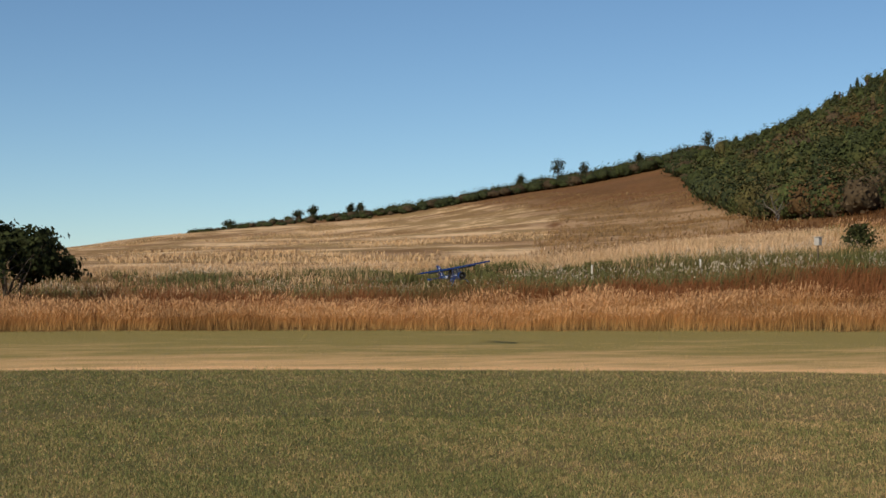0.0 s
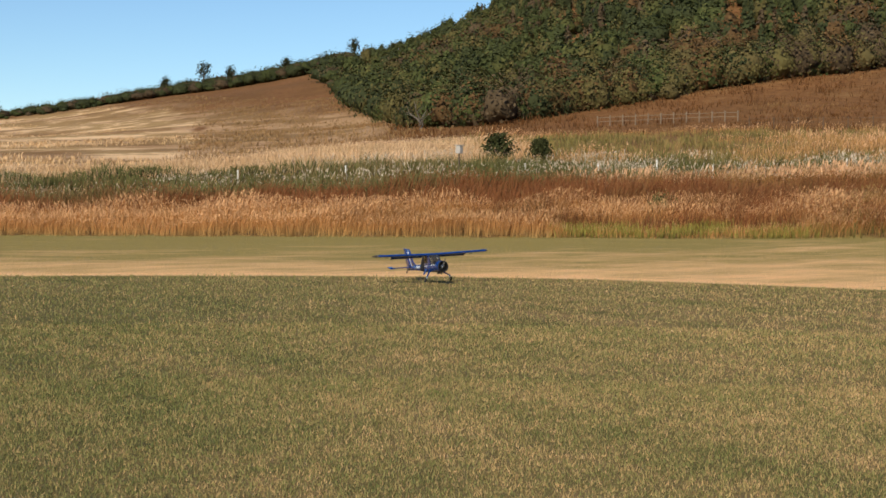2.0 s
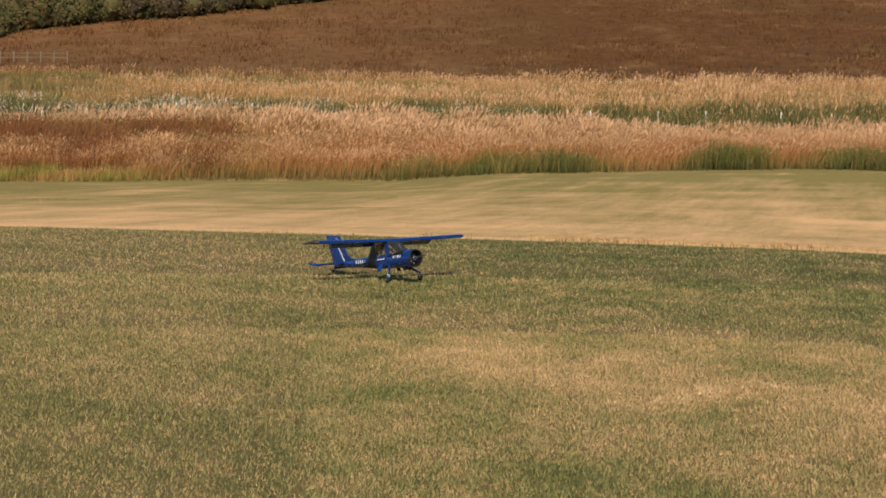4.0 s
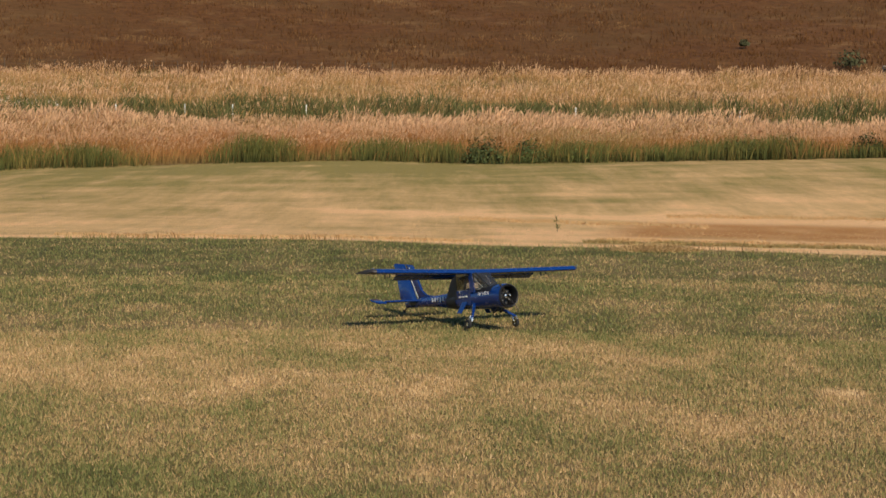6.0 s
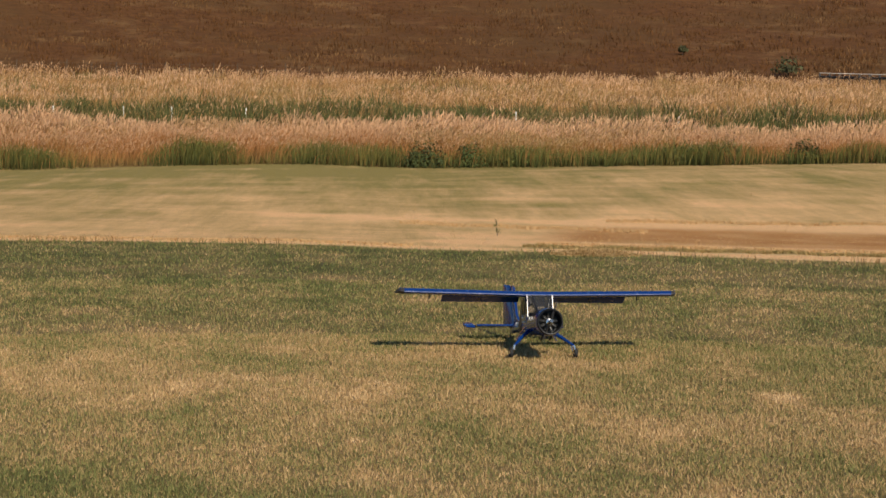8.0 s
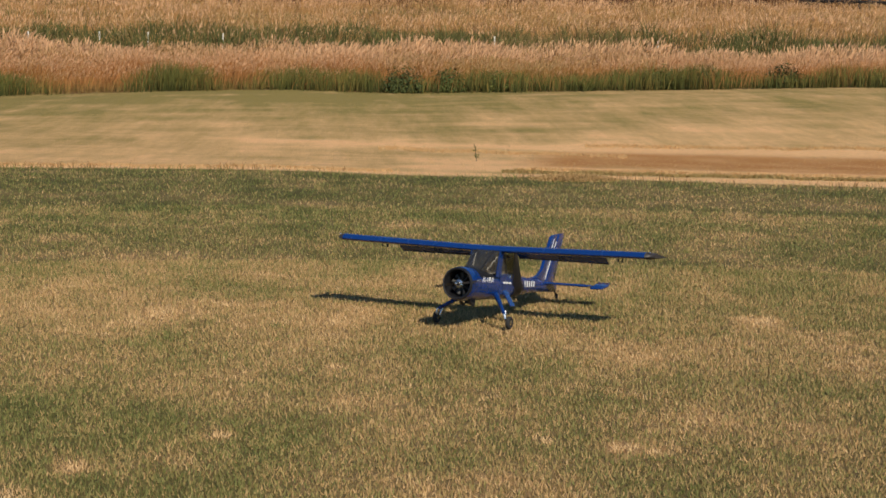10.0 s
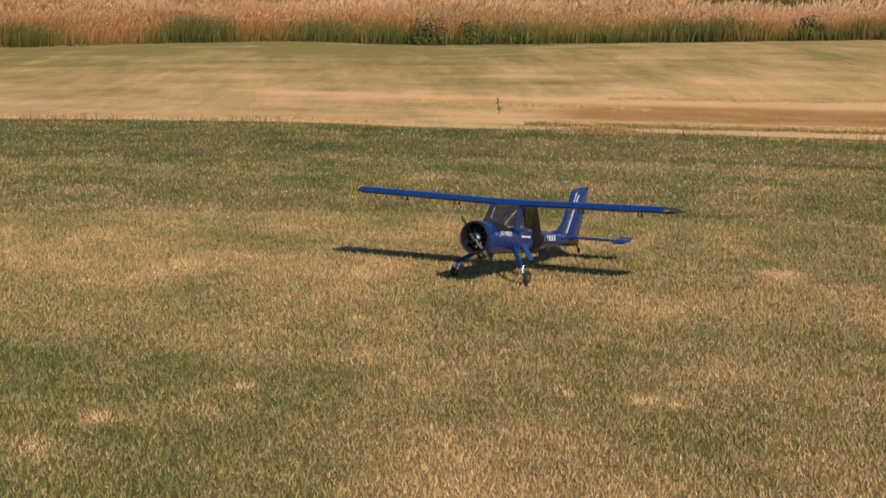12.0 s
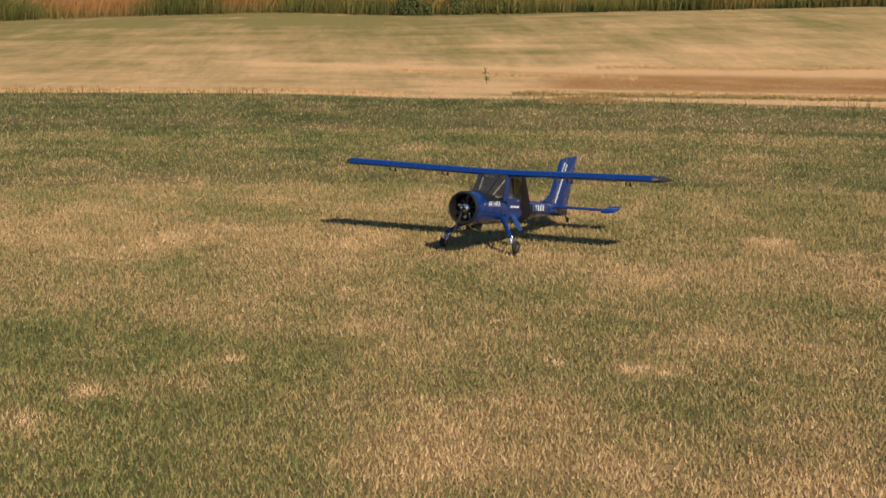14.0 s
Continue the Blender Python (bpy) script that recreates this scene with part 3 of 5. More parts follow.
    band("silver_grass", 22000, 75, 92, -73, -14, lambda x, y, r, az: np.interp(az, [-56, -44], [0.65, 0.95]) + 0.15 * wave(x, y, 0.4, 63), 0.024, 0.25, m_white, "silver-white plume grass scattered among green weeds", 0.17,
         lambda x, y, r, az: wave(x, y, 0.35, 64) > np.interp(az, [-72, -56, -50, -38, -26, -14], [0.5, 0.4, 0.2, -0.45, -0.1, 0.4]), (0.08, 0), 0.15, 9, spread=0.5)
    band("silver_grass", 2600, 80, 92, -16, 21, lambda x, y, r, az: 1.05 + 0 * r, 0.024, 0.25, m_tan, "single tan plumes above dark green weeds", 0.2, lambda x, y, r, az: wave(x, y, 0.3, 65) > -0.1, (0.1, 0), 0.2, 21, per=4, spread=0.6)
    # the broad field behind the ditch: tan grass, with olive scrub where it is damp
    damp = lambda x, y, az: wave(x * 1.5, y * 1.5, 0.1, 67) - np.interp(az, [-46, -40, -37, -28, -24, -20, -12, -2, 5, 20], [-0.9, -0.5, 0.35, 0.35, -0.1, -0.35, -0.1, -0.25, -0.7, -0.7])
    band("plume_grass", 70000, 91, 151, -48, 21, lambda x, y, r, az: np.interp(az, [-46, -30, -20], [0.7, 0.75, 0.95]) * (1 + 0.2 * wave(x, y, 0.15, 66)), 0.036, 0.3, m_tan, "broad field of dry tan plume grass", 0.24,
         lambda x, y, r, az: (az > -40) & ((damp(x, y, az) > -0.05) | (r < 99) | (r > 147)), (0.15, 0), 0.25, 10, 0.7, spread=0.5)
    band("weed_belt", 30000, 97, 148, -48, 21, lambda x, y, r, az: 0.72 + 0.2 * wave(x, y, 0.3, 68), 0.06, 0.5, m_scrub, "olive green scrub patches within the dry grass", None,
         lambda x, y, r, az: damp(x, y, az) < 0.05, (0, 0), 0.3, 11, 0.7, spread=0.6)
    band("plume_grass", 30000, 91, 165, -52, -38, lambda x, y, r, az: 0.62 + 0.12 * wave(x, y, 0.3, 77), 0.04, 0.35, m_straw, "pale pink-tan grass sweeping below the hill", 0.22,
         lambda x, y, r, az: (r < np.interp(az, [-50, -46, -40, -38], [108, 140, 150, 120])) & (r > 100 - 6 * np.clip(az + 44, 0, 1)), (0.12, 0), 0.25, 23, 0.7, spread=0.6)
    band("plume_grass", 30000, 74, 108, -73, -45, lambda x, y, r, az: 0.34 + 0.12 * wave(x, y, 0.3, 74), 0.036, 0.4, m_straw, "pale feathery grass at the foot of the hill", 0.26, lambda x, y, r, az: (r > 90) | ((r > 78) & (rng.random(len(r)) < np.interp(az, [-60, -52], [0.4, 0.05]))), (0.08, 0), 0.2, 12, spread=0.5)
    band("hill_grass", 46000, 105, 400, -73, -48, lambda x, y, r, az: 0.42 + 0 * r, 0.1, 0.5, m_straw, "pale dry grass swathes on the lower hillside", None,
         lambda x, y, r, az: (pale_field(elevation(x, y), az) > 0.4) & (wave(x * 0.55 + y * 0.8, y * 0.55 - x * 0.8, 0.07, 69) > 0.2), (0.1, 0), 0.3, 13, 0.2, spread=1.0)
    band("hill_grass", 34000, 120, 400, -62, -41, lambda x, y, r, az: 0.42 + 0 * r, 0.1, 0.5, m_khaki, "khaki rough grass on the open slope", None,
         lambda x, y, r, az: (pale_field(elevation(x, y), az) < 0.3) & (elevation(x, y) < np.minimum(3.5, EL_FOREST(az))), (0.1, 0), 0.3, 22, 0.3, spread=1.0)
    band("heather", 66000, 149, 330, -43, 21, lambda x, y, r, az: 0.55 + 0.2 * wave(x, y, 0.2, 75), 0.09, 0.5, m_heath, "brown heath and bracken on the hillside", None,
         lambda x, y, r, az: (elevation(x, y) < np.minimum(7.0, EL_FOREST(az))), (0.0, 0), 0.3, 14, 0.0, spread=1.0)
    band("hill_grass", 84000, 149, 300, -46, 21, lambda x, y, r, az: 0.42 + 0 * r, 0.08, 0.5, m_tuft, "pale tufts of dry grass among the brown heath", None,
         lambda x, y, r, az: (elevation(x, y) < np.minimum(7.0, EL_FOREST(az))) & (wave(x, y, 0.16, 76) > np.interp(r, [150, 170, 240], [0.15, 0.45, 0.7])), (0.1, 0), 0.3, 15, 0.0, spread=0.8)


tall_grass()


# ---- mesh helpers ----
def link_mesh(name, bm, mat, parent=None, label="", smooth=True):
    me = bpy.data.meshes.new(name)
    bmesh.ops.recalc_face_normals(bm, faces=bm.faces)
    for f in bm.faces:
        f.smooth = smooth
    bm.to_mesh(me)
    bm.free()
    for m in mat if isinstance(mat, (list, tuple)) else [mat]:
        me.materials.append(m)
    if smooth:
        me.set_sharp_from_angle(angle=radians(40))
    ob = new(name, me)
    if parent:
        ob.parent = parent
    return tagged(ob, label) if label else ob


part = link_mesh
NOSE_UP = Matrix.Translation((0, 0, 0.277)) @ Matrix.Rotation(radians(-7.2), 4, "Y")


def level(bm):
    """From the aeroplane's own level axes to its stance on three wheels."""
    bmesh.ops.transform(bm, matrix=NOSE_UP, verts=bm.verts)
    return bm


def loft(rings, caps=(True, True), closed=True):
    bm = bmesh.new()
    rows = [[bm.verts.new(p) for p in ring] for ring in rings]
    n = len(rows[0])
    for a, b in zip(rows, rows[1:]):
        for i in range(n if closed else n - 1):
            j = (i + 1) % n
            bm.faces.new((a[i], a[j], b[j], b[i]))
    if caps[0]:
        bm.faces.new(rows[0])
    if caps[1]:
        bm.faces.new(rows[-1][::-1])
    return bm


def tube(points, radii, n=10):
    """A round rod through points."""
    pts = [Vector(p) for p in points]
    if isinstance(radii, (int, float)):
        radii = [radii] * len(pts)
    rings = []
    for i, p in enumerate(pts):
        d = (pts[min(i + 1, len(pts) - 1)] - pts[max(i - 1, 0)]).normalized()
        a = d.orthogonal().normalized()
        b = d.cross(a)
        rings.append([p + (a * math.cos(k * 6.28319 / n) + b * math.sin(k * 6.28319 / n)) * radii[i] for k in range(n)])
    if len(rings) > 1:
        ref = rings[0]
        for i in range(1, len(rings)):
            best = min(range(n), key=lambda s: (rings[i][s] - pts[i] - (ref[0] - pts[i - 1])).length)
            rings[i] = rings[i][best:] + rings[i][:best]
            ref = rings[i]
    return loft(rings)


def box(size, at=(0, 0, 0), bevel=0.0, turn=None):
    bm = bmesh.new()
    m = Matrix.Translation(at) @ (turn.to_4x4() if turn else Matrix.Identity(4)) @ Matrix.Diagonal((*size, 1))
    bmesh.ops.create_cube(bm, size=1, matrix=m)
    if bevel:
        bmesh.ops.bevel(bm, geom=bm.edges[:], offset=bevel, segments=2, affect="EDGES", profile=0.6)
    return bm


def join(*bms):
    out = bmesh.new()
    for b in bms:
        me = bpy.data.meshes.new("tmp")
        b.to_mesh(me)
        b.free()
        out.from_mesh(me)
        bpy.data.meshes.remove(me)
    return out


def turned(profile, n=24, axis="X", caps=None):
    """A round body from (along, radius) pairs, open at both ends where the radius is not 0."""
    rings = []
    for u, r in profile:
        ring = []
        for k in range(n):
            a = k * 2 * math.pi / n
            c, s = math.cos(a) * r, math.sin(a) * r
            ring.append((u, c, s) if axis == "X" else (c, u, s))
        rings.append(ring)
    return loft(rings, caps or (profile[0][1] > 0, profile[-1][1] > 0))


m_black = plain("black_panel", (0.012, 0.012, 0.014), 0.45, vary=0.3)


# ---- trees and small things of the field ----
m_bark = plain("grey_brown_bark", (0.09, 0.07, 0.05), 0.9, vary=0.4, scale=8, bump=0.5)
m_dead = plain("bleached_dead_wood", (0.12, 0.1, 0.08), 0.85, vary=0.2, scale=8)
m_post = plain("weathered_timber", (0.1, 0.072, 0.048), 0.9, vary=0.3, scale=10)
m_rail = plain("sun_bleached_rails", (0.2, 0.145, 0.095), 0.85, vary=0.25, scale=10)
m_case = plain("weathered_grey_case", (0.42, 0.39, 0.35), 0.7, vary=0.15)
m_stake = plain("white_painted_stake", (0.8, 0.78, 0.72), 0.6, vary=0.08)


def leaf_material(name, key="tint"):
    m, n, l, b = material(name, 0.8, spec=0.1)
    a = n.new("ShaderNodeAttribute")
    a.attribute_name = key
    k = maths(n, l, "MULTIPLY_ADD", island(n), 0.34)
    k.node.inputs[2].default_value = 0.83
    s = n.new("ShaderNodeVectorMath")
    s.operation = "SCALE"
    l.new(a.outputs["Color"], s.inputs[0])
    l.new(k, s.inputs["Scale"])
    l.new(s.outputs[0], b.inputs["Base Color"])
    return m


m_leaf = leaf_material("foliage")


def leaf_cloud(name, centres, normals, size, tint, parent=None, ruffle=0.4):
    """Small leaf clumps, a bent quad each, with a colour each."""
    n = len(centres)
    nrm = normals + rng.normal(0, ruffle, (n, 3))
    nrm /= np.linalg.norm(nrm, axis=1, keepdims=True)
    a = np.cross(nrm, rng.normal(0, 1, (n, 3)))
    a /= np.linalg.norm(a, axis=1, keepdims=True)
    b = np.cross(nrm, a)
    s = np.asarray(size).reshape(-1, 1) * rng.uniform(0.6, 1.3, (n, 1))
    a, b = a * s, b * s * rng.uniform(0.5, 0.9, (n, 1))
    v = np.stack([centres - a, centres - b * 0.9 + nrm * s * 0.15, centres + a, centres + b * 0.9 + nrm * s * 0.15], 1).reshape(-1, 3)
    ob = mesh_arrays(name, v, np.arange(4 * n).reshape(n, 4), m_leaf, parent)
    c = ob.data.attributes.new("tint", "FLOAT_COLOR", "POINT")
    rgb = np.repeat(np.concatenate([np.broadcast_to(tint, (n, 3)), np.ones((n, 1))], 1), 4, axis=0)
    c.data.foreach_set("color", rgb.astype(np.float32).ravel())
    return ob


GREENS = np.array([(0.05, 0.06, 0.02), (0.062, 0.074, 0.024), (0.082, 0.086, 0.028), (0.042, 0.05, 0.02), (0.1, 0.08, 0.032), (0.115, 0.067, 0.028), (0.085, 0.06, 0.034), (0.105, 0.09, 0.032)])


def ball(steps):
    bm = bmesh.new()
    bmesh.ops.create_icosphere(bm, subdivisions=steps, radius=1.0)
    v = np.array([p.co[:] for p in bm.verts])
    f = np.array([[p.index for p in q.verts] for q in bm.faces])
    bm.free()
    return v, f


BALL, BALL_FACES = ball(2)


def build_forest():
    """Mixed autumn wood on the mountain: round broadleaf crowns below, pointed larches and firs above."""
    x, y, r, az = scatter(5600, 170, 431, -46, 2, 1.0)
    z = land(x, y)
    el = np.degrees(np.arctan2(z - EYE[2], r))
    keep = (az > -45.6) & (el > EL_FOREST(az) - 0.05) & (el < np.where(az < -35, 9.3, 7.5))
    x, y, z, r, az, el = (q[keep] for q in (x, y, z, r, az, el))
    # a dense front row along the foot of the wood
    fa = np.arange(-45.3, -16, 0.16) + rng.normal(0, 0.05, 184)[:len(np.arange(-45.3, -16, 0.16))]
    fr = np.linspace(160, 431, 400)
    front = [fr[min(399, int(np.searchsorted(np.degrees(np.arctan2(land(*polar(fr, a)) - EYE[2], fr)), EL_FOREST(a))))] for a in fa]
    fx, fy = polar(np.array(front) + rng.uniform(0, 3, len(fa)), fa)
    # and a low hedge of scrub along the ridge
    ra = np.concatenate([rng.uniform(-56, -44.6, 620), rng.uniform(-63.2, -56, 170)])
    rx, ry = polar(rng.uniform(412, 429, len(ra)), ra)
    x, y = np.concatenate([x, fx, rx]), np.concatenate([y, fy, ry])
    z, r, az = land(x, y), np.hypot(x, y), np.degrees(np.arctan2(x, y))
    el = np.degrees(np.arctan2(z - EYE[2], r))
    pick = range(len(x))
    cs, ns, ss, ts, cores, tints = [], [], [], [], [], []
    for i in pick:
        high = el[i] > 5.6 + 0.8 * math.sin(az[i] * 0.9)
        on_ridge = az[i] < -45.2 or i >= len(x) - len(ra)
        crest = el[i] > EL_SKY(az[i]) - 0.7
        conifer = high and rng.random() < 0.4 and not (crest and az[i] < -40)
        hgt = rng.uniform(0.45, 1.35) * float(np.interp(az[i], [-62, -57, -50, -45], [1.3, 2.2, 2.9, 3.7])) if on_ridge else rng.uniform(4.5, 6.5) if conifer else rng.uniform(2.8, 6.4)
        hgt = hgt * (0.7 if crest and not on_ridge else 1.0)
        wid = hgt * (0.26 if conifer else rng.uniform(0.5, 0.9) if on_ridge else rng.uniform(0.34, 0.52))
        k = 80 if conifer else 100 if on_ridge else 330 if r[i] < 215 else 110
        if conifer:
            q = rng.random(k) ** 0.7
            a = rng.uniform(0, 6.283, k)
            rad = wid * (1 - q) * rng.uniform(0.6, 1.1, k) + 0.1
            p = np.stack([np.cos(a) * rad, np.sin(a) * rad, hgt * (0.12 + 0.9 * q)], -1)
            nn = np.stack([np.cos(a), np.sin(a), np.full(k, 0.5)], -1)
        else:
            d = rng.normal(0, 1, (k, 3))
            d /= np.linalg.norm(d, axis=1, keepdims=True)
            d[:, 2] = np.abs(d[:, 2]) * 1.5 - 0.62
            lump = 1 + 0.34 * np.sin(d[:, 0] * 5 + i) * np.cos(d[:, 2] * 4 + i * 2)
            p = d * np.array([wid, wid, hgt * 0.5]) * (lump * rng.uniform(0.6, 1.22, k))[:, None] + np.array([0, 0, hgt * 0.5])
            nn = d
        warm = 0.5 + 0.5 * math.sin(x[i] * 0.03 + 1.0) * math.cos(y[i] * 0.021)
        pal = [0, 1, 2, 3, 3, 7] if warm < 0.55 else [1, 4, 5, 6, 3, 7]
        if conifer:
            pal = [0, 0, 3, 3, 3, 6]
        if on_ridge:
            pal = [0, 3, 3, 6]
        c = GREENS[rng.choice(pal)] * rng.uniform(0.8, 1.12)
        size = np.full(k, (0.1 if on_ridge or (r[i] < 215 and not conifer) else 0.16) * (wid if not conifer else wid * 1.6) ** 0.8)
        # the closed leaf mass within the outer sprays, darkened in colour as inner shade
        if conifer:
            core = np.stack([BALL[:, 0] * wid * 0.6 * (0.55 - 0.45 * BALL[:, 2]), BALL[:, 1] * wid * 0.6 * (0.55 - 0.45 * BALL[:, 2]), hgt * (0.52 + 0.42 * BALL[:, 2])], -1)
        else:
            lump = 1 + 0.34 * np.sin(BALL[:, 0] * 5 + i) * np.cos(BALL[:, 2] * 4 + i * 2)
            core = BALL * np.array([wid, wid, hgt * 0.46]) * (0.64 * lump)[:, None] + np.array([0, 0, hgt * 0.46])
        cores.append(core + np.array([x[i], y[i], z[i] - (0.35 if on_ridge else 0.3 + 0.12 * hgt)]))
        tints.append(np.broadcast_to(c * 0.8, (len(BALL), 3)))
        cs.append(p + np.array([x[i], y[i], z[i] - (0.35 if on_ridge else 0.3 + 0.12 * hgt)]))
        ns.append(nn)
        ss.append(size)
        ts.append(np.broadcast_to(c, (k, 3)))
    ob = leaf_cloud("woodland", np.concatenate(cs), np.concatenate(ns), np.concatenate(ss), np.concatenate(ts), None, 0.25)
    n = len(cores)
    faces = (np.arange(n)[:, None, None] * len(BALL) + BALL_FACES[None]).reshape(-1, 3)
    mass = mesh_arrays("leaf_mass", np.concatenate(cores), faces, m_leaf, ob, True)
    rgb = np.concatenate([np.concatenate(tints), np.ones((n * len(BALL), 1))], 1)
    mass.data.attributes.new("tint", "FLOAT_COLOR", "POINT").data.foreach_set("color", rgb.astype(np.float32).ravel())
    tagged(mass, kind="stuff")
    tagged(ob, "dense mixed autumn woodland, green turning brown, on the slope", "woodland", kind="stuff")


def limb(rows, p, d, length, rad, depth, tips):
    pts, rr = [Vector(p)], [rad]
    for k in range(3):
        d = (d + Vector((rng.normal(0, 0.16), rng.normal(0, 0.16), rng.normal(0.02, 0.1)))).normalized()
        pts.append(pts[-1] + d * length / 3)
        rr.append(rad * (1 - 0.2 * (k + 1)))
    rows.append(tube(pts, rr, 7))
    if depth == 0:
        tips.append(pts[-1])
        tips.append(pts[-2])
        return
    for k in range(3):
        a = rng.uniform(0, 6.283)
        nd = (d + Vector((math.cos(a), math.sin(a), rng.uniform(-0.1, 0.35))) * rng.uniform(0.6, 0.95)).normalized()
        limb(rows, pts[-1 - (k % 2)], nd, length * 0.68, rr[-1] * 0.75, depth - 1, tips)


def broadleaf(az, r, height, spread, label, leaves=2600, tint=(0.045, 0.05, 0.016), leaf=0.14):
    x, y = polar(r, az)
    z = float(land(x, y))
    tree = new("oak_tree")
    tree.location = (float(x), float(y), z)
    rows, tips = [], []
    for k in range(5):
        a = k * 1.2566 + 0.3
        limb(rows, (math.cos(a) * 0.05, math.sin(a) * 0.05, -0.1), Vector((math.cos(a) * 0.55, math.sin(a) * 0.55, 1)).normalized(), height * 0.42, 0.07 * height / 3, 2, tips)
    part("trunk", join(*rows), m_bark, tree, "several forked grey-brown stems")
    # leaf masses in a flat dome, with gaps between them
    g = rng.normal(0, 1, (46, 3))
    g /= np.linalg.norm(g, axis=1, keepdims=True)
    g[:, 2] = np.abs(g[:, 2])
    t = g * np.array([spread * 0.44, spread * 0.44, height * 0.5]) * rng.uniform(0.72, 1.0, (46, 1)) + np.array([0, 0, height * 0.33])
    pick = rng.integers(0, len(t), leaves)
    c = t[pick] + rng.normal(0, 1, (leaves, 3)) * np.array([0.3, 0.3, 0.17])
    n = c - np.array([0, 0, height * 0.5])
    n /= np.linalg.norm(n, axis=1, keepdims=True)
    leaf_cloud("crown", c, n, np.full(len(c), leaf), np.array(tint) * rng.uniform(0.6, 1.3, (len(c), 1)), tree)
    return tagged(tree, label, "tree")


def pine(az, r, height, spread, label):
    x, y = polar(r, az)
    z = float(land(x, y))
    tree = new("pine_tree")
    tree.location = (float(x), float(y), z)
    part("trunk", tube([(0, 0, -0.1), (0.02, 0, height * 0.5), (0, 0.01, height * 0.95)], [0.06, 0.045, 0.015], 8), m_bark, tree)
    cs, ns, ss = [], [], []
    whorls = 13
    for k in range(whorls):
        q = k / whorls
        for j in range(17):
            a = rng.uniform(0, 6.283)
            ln = spread * (1 - 0.75 * q) * rng.uniform(0.6, 1.1)
            base = np.array([0, 0, height * (0.05 + 0.8 * q)])
            d = np.array([math.cos(a), math.sin(a), 0.45 + 0.5 * q])
            for s in np.linspace(0.25, 1, 9):
                p = base + d * ln * s + rng.normal(0, 0.05, 3)
                cs.append(p)
                ns.append(rng.normal(0, 1, 3))
                ss.append(0.095)
    for s in np.linspace(0.8, 1.05, 10):
        cs.append(np.array([0, 0, height * s]) + rng.normal(0, 0.03, 3))
        ns.append(rng.normal(0, 1, 3))
        ss.append(0.07)
    leaf_cloud("crown", np.array(cs), np.array(ns), np.array(ss), np.array((0.045, 0.05, 0.018)) * rng.uniform(0.6, 1.5, (len(cs), 1)), tree)
    return tagged(tree, label, "tree")


def ridge_tree(az, height, width):
    r = 424.0
    x, y = polar(r, az)
    tree = new("ridge_tree")
    tree.location = (float(x), float(y), float(land(x, y)))
    part("trunk", tube([(0, 0, -0.3), (0.1, 0, height * 0.35), (0, 0.1, height * 0.7)], [0.25, 0.2, 0.08], 7), m_bark, tree)
    k = 380
    d = rng.normal(0, 1, (k, 3))
    d /= np.linalg.norm(d, axis=1, keepdims=True)
    p = d * np.array([width / 2, width / 2, height * 0.36]) * rng.uniform(0.3, 1.0, (k, 1)) + np.array([0, 0, height * 0.62]) + np.sin(d[:, :1] * 7) * 0.3
    leaf_cloud("crown", p, d, np.full(k, 0.28), np.array((0.035, 0.04, 0.018)) * rng.uniform(0.7, 1.2, (k, 1)), tree)
    return tagged(tree, "dark rounded tree standing alone on the ridge", "tree", "trees on the ridge")


def dead_tree(az, r, height):
    x, y = polar(r, az)
    rows, tips = [], []
    limb(rows, (0, 0, -0.2), Vector((0, 0, 1)), height * 0.45, 0.16, 0, tips)
    for k in range(4):
        a = k * 1.7
        limb(rows, (0, 0, height * (0.22 + 0.06 * k)), Vector((math.cos(a) * 0.8, math.sin(a) * 0.8, 1)).normalized(), height * 0.45, 0.11, 1, tips)
    ob = part("dead_tree", join(*rows), m_dead)
    ob.location = (float(x), float(y), float(land(x, y)))
    return tagged(ob, "bare bleached dead tree before the wood", "tree")


build_forest()
broadleaf(-69.5, 71.0, 4.75, 6.6, "low spreading dark green oak above rust grass", 6000, (0.03, 0.036, 0.012), 0.13)
pine(-39.15, 97.0, 1.8, 1.35, "young dark green pine in tall grass")
pine(-37.68, 97.0, 1.5, 0.95, "smaller young dark green pine")
for _az, _h, _w in ((-58.75, 4.2, 3.0), (-59.3, 3.2, 3.4), (-57.4, 3.9, 2.4), (-57.05, 4.0, 2.2), (-51.2, 5.2, 3.2), (-49.85, 8.2, 4.2), (-48.9, 5.6, 3.0), (-44.45, 7.0, 3.6), (-46.9, 5.8, 3.4), (-61.8, 2.4, 3.6)):
    ridge_tree(_az, _h, _w)
dead_tree(-42.05, 172.0, 3.2)


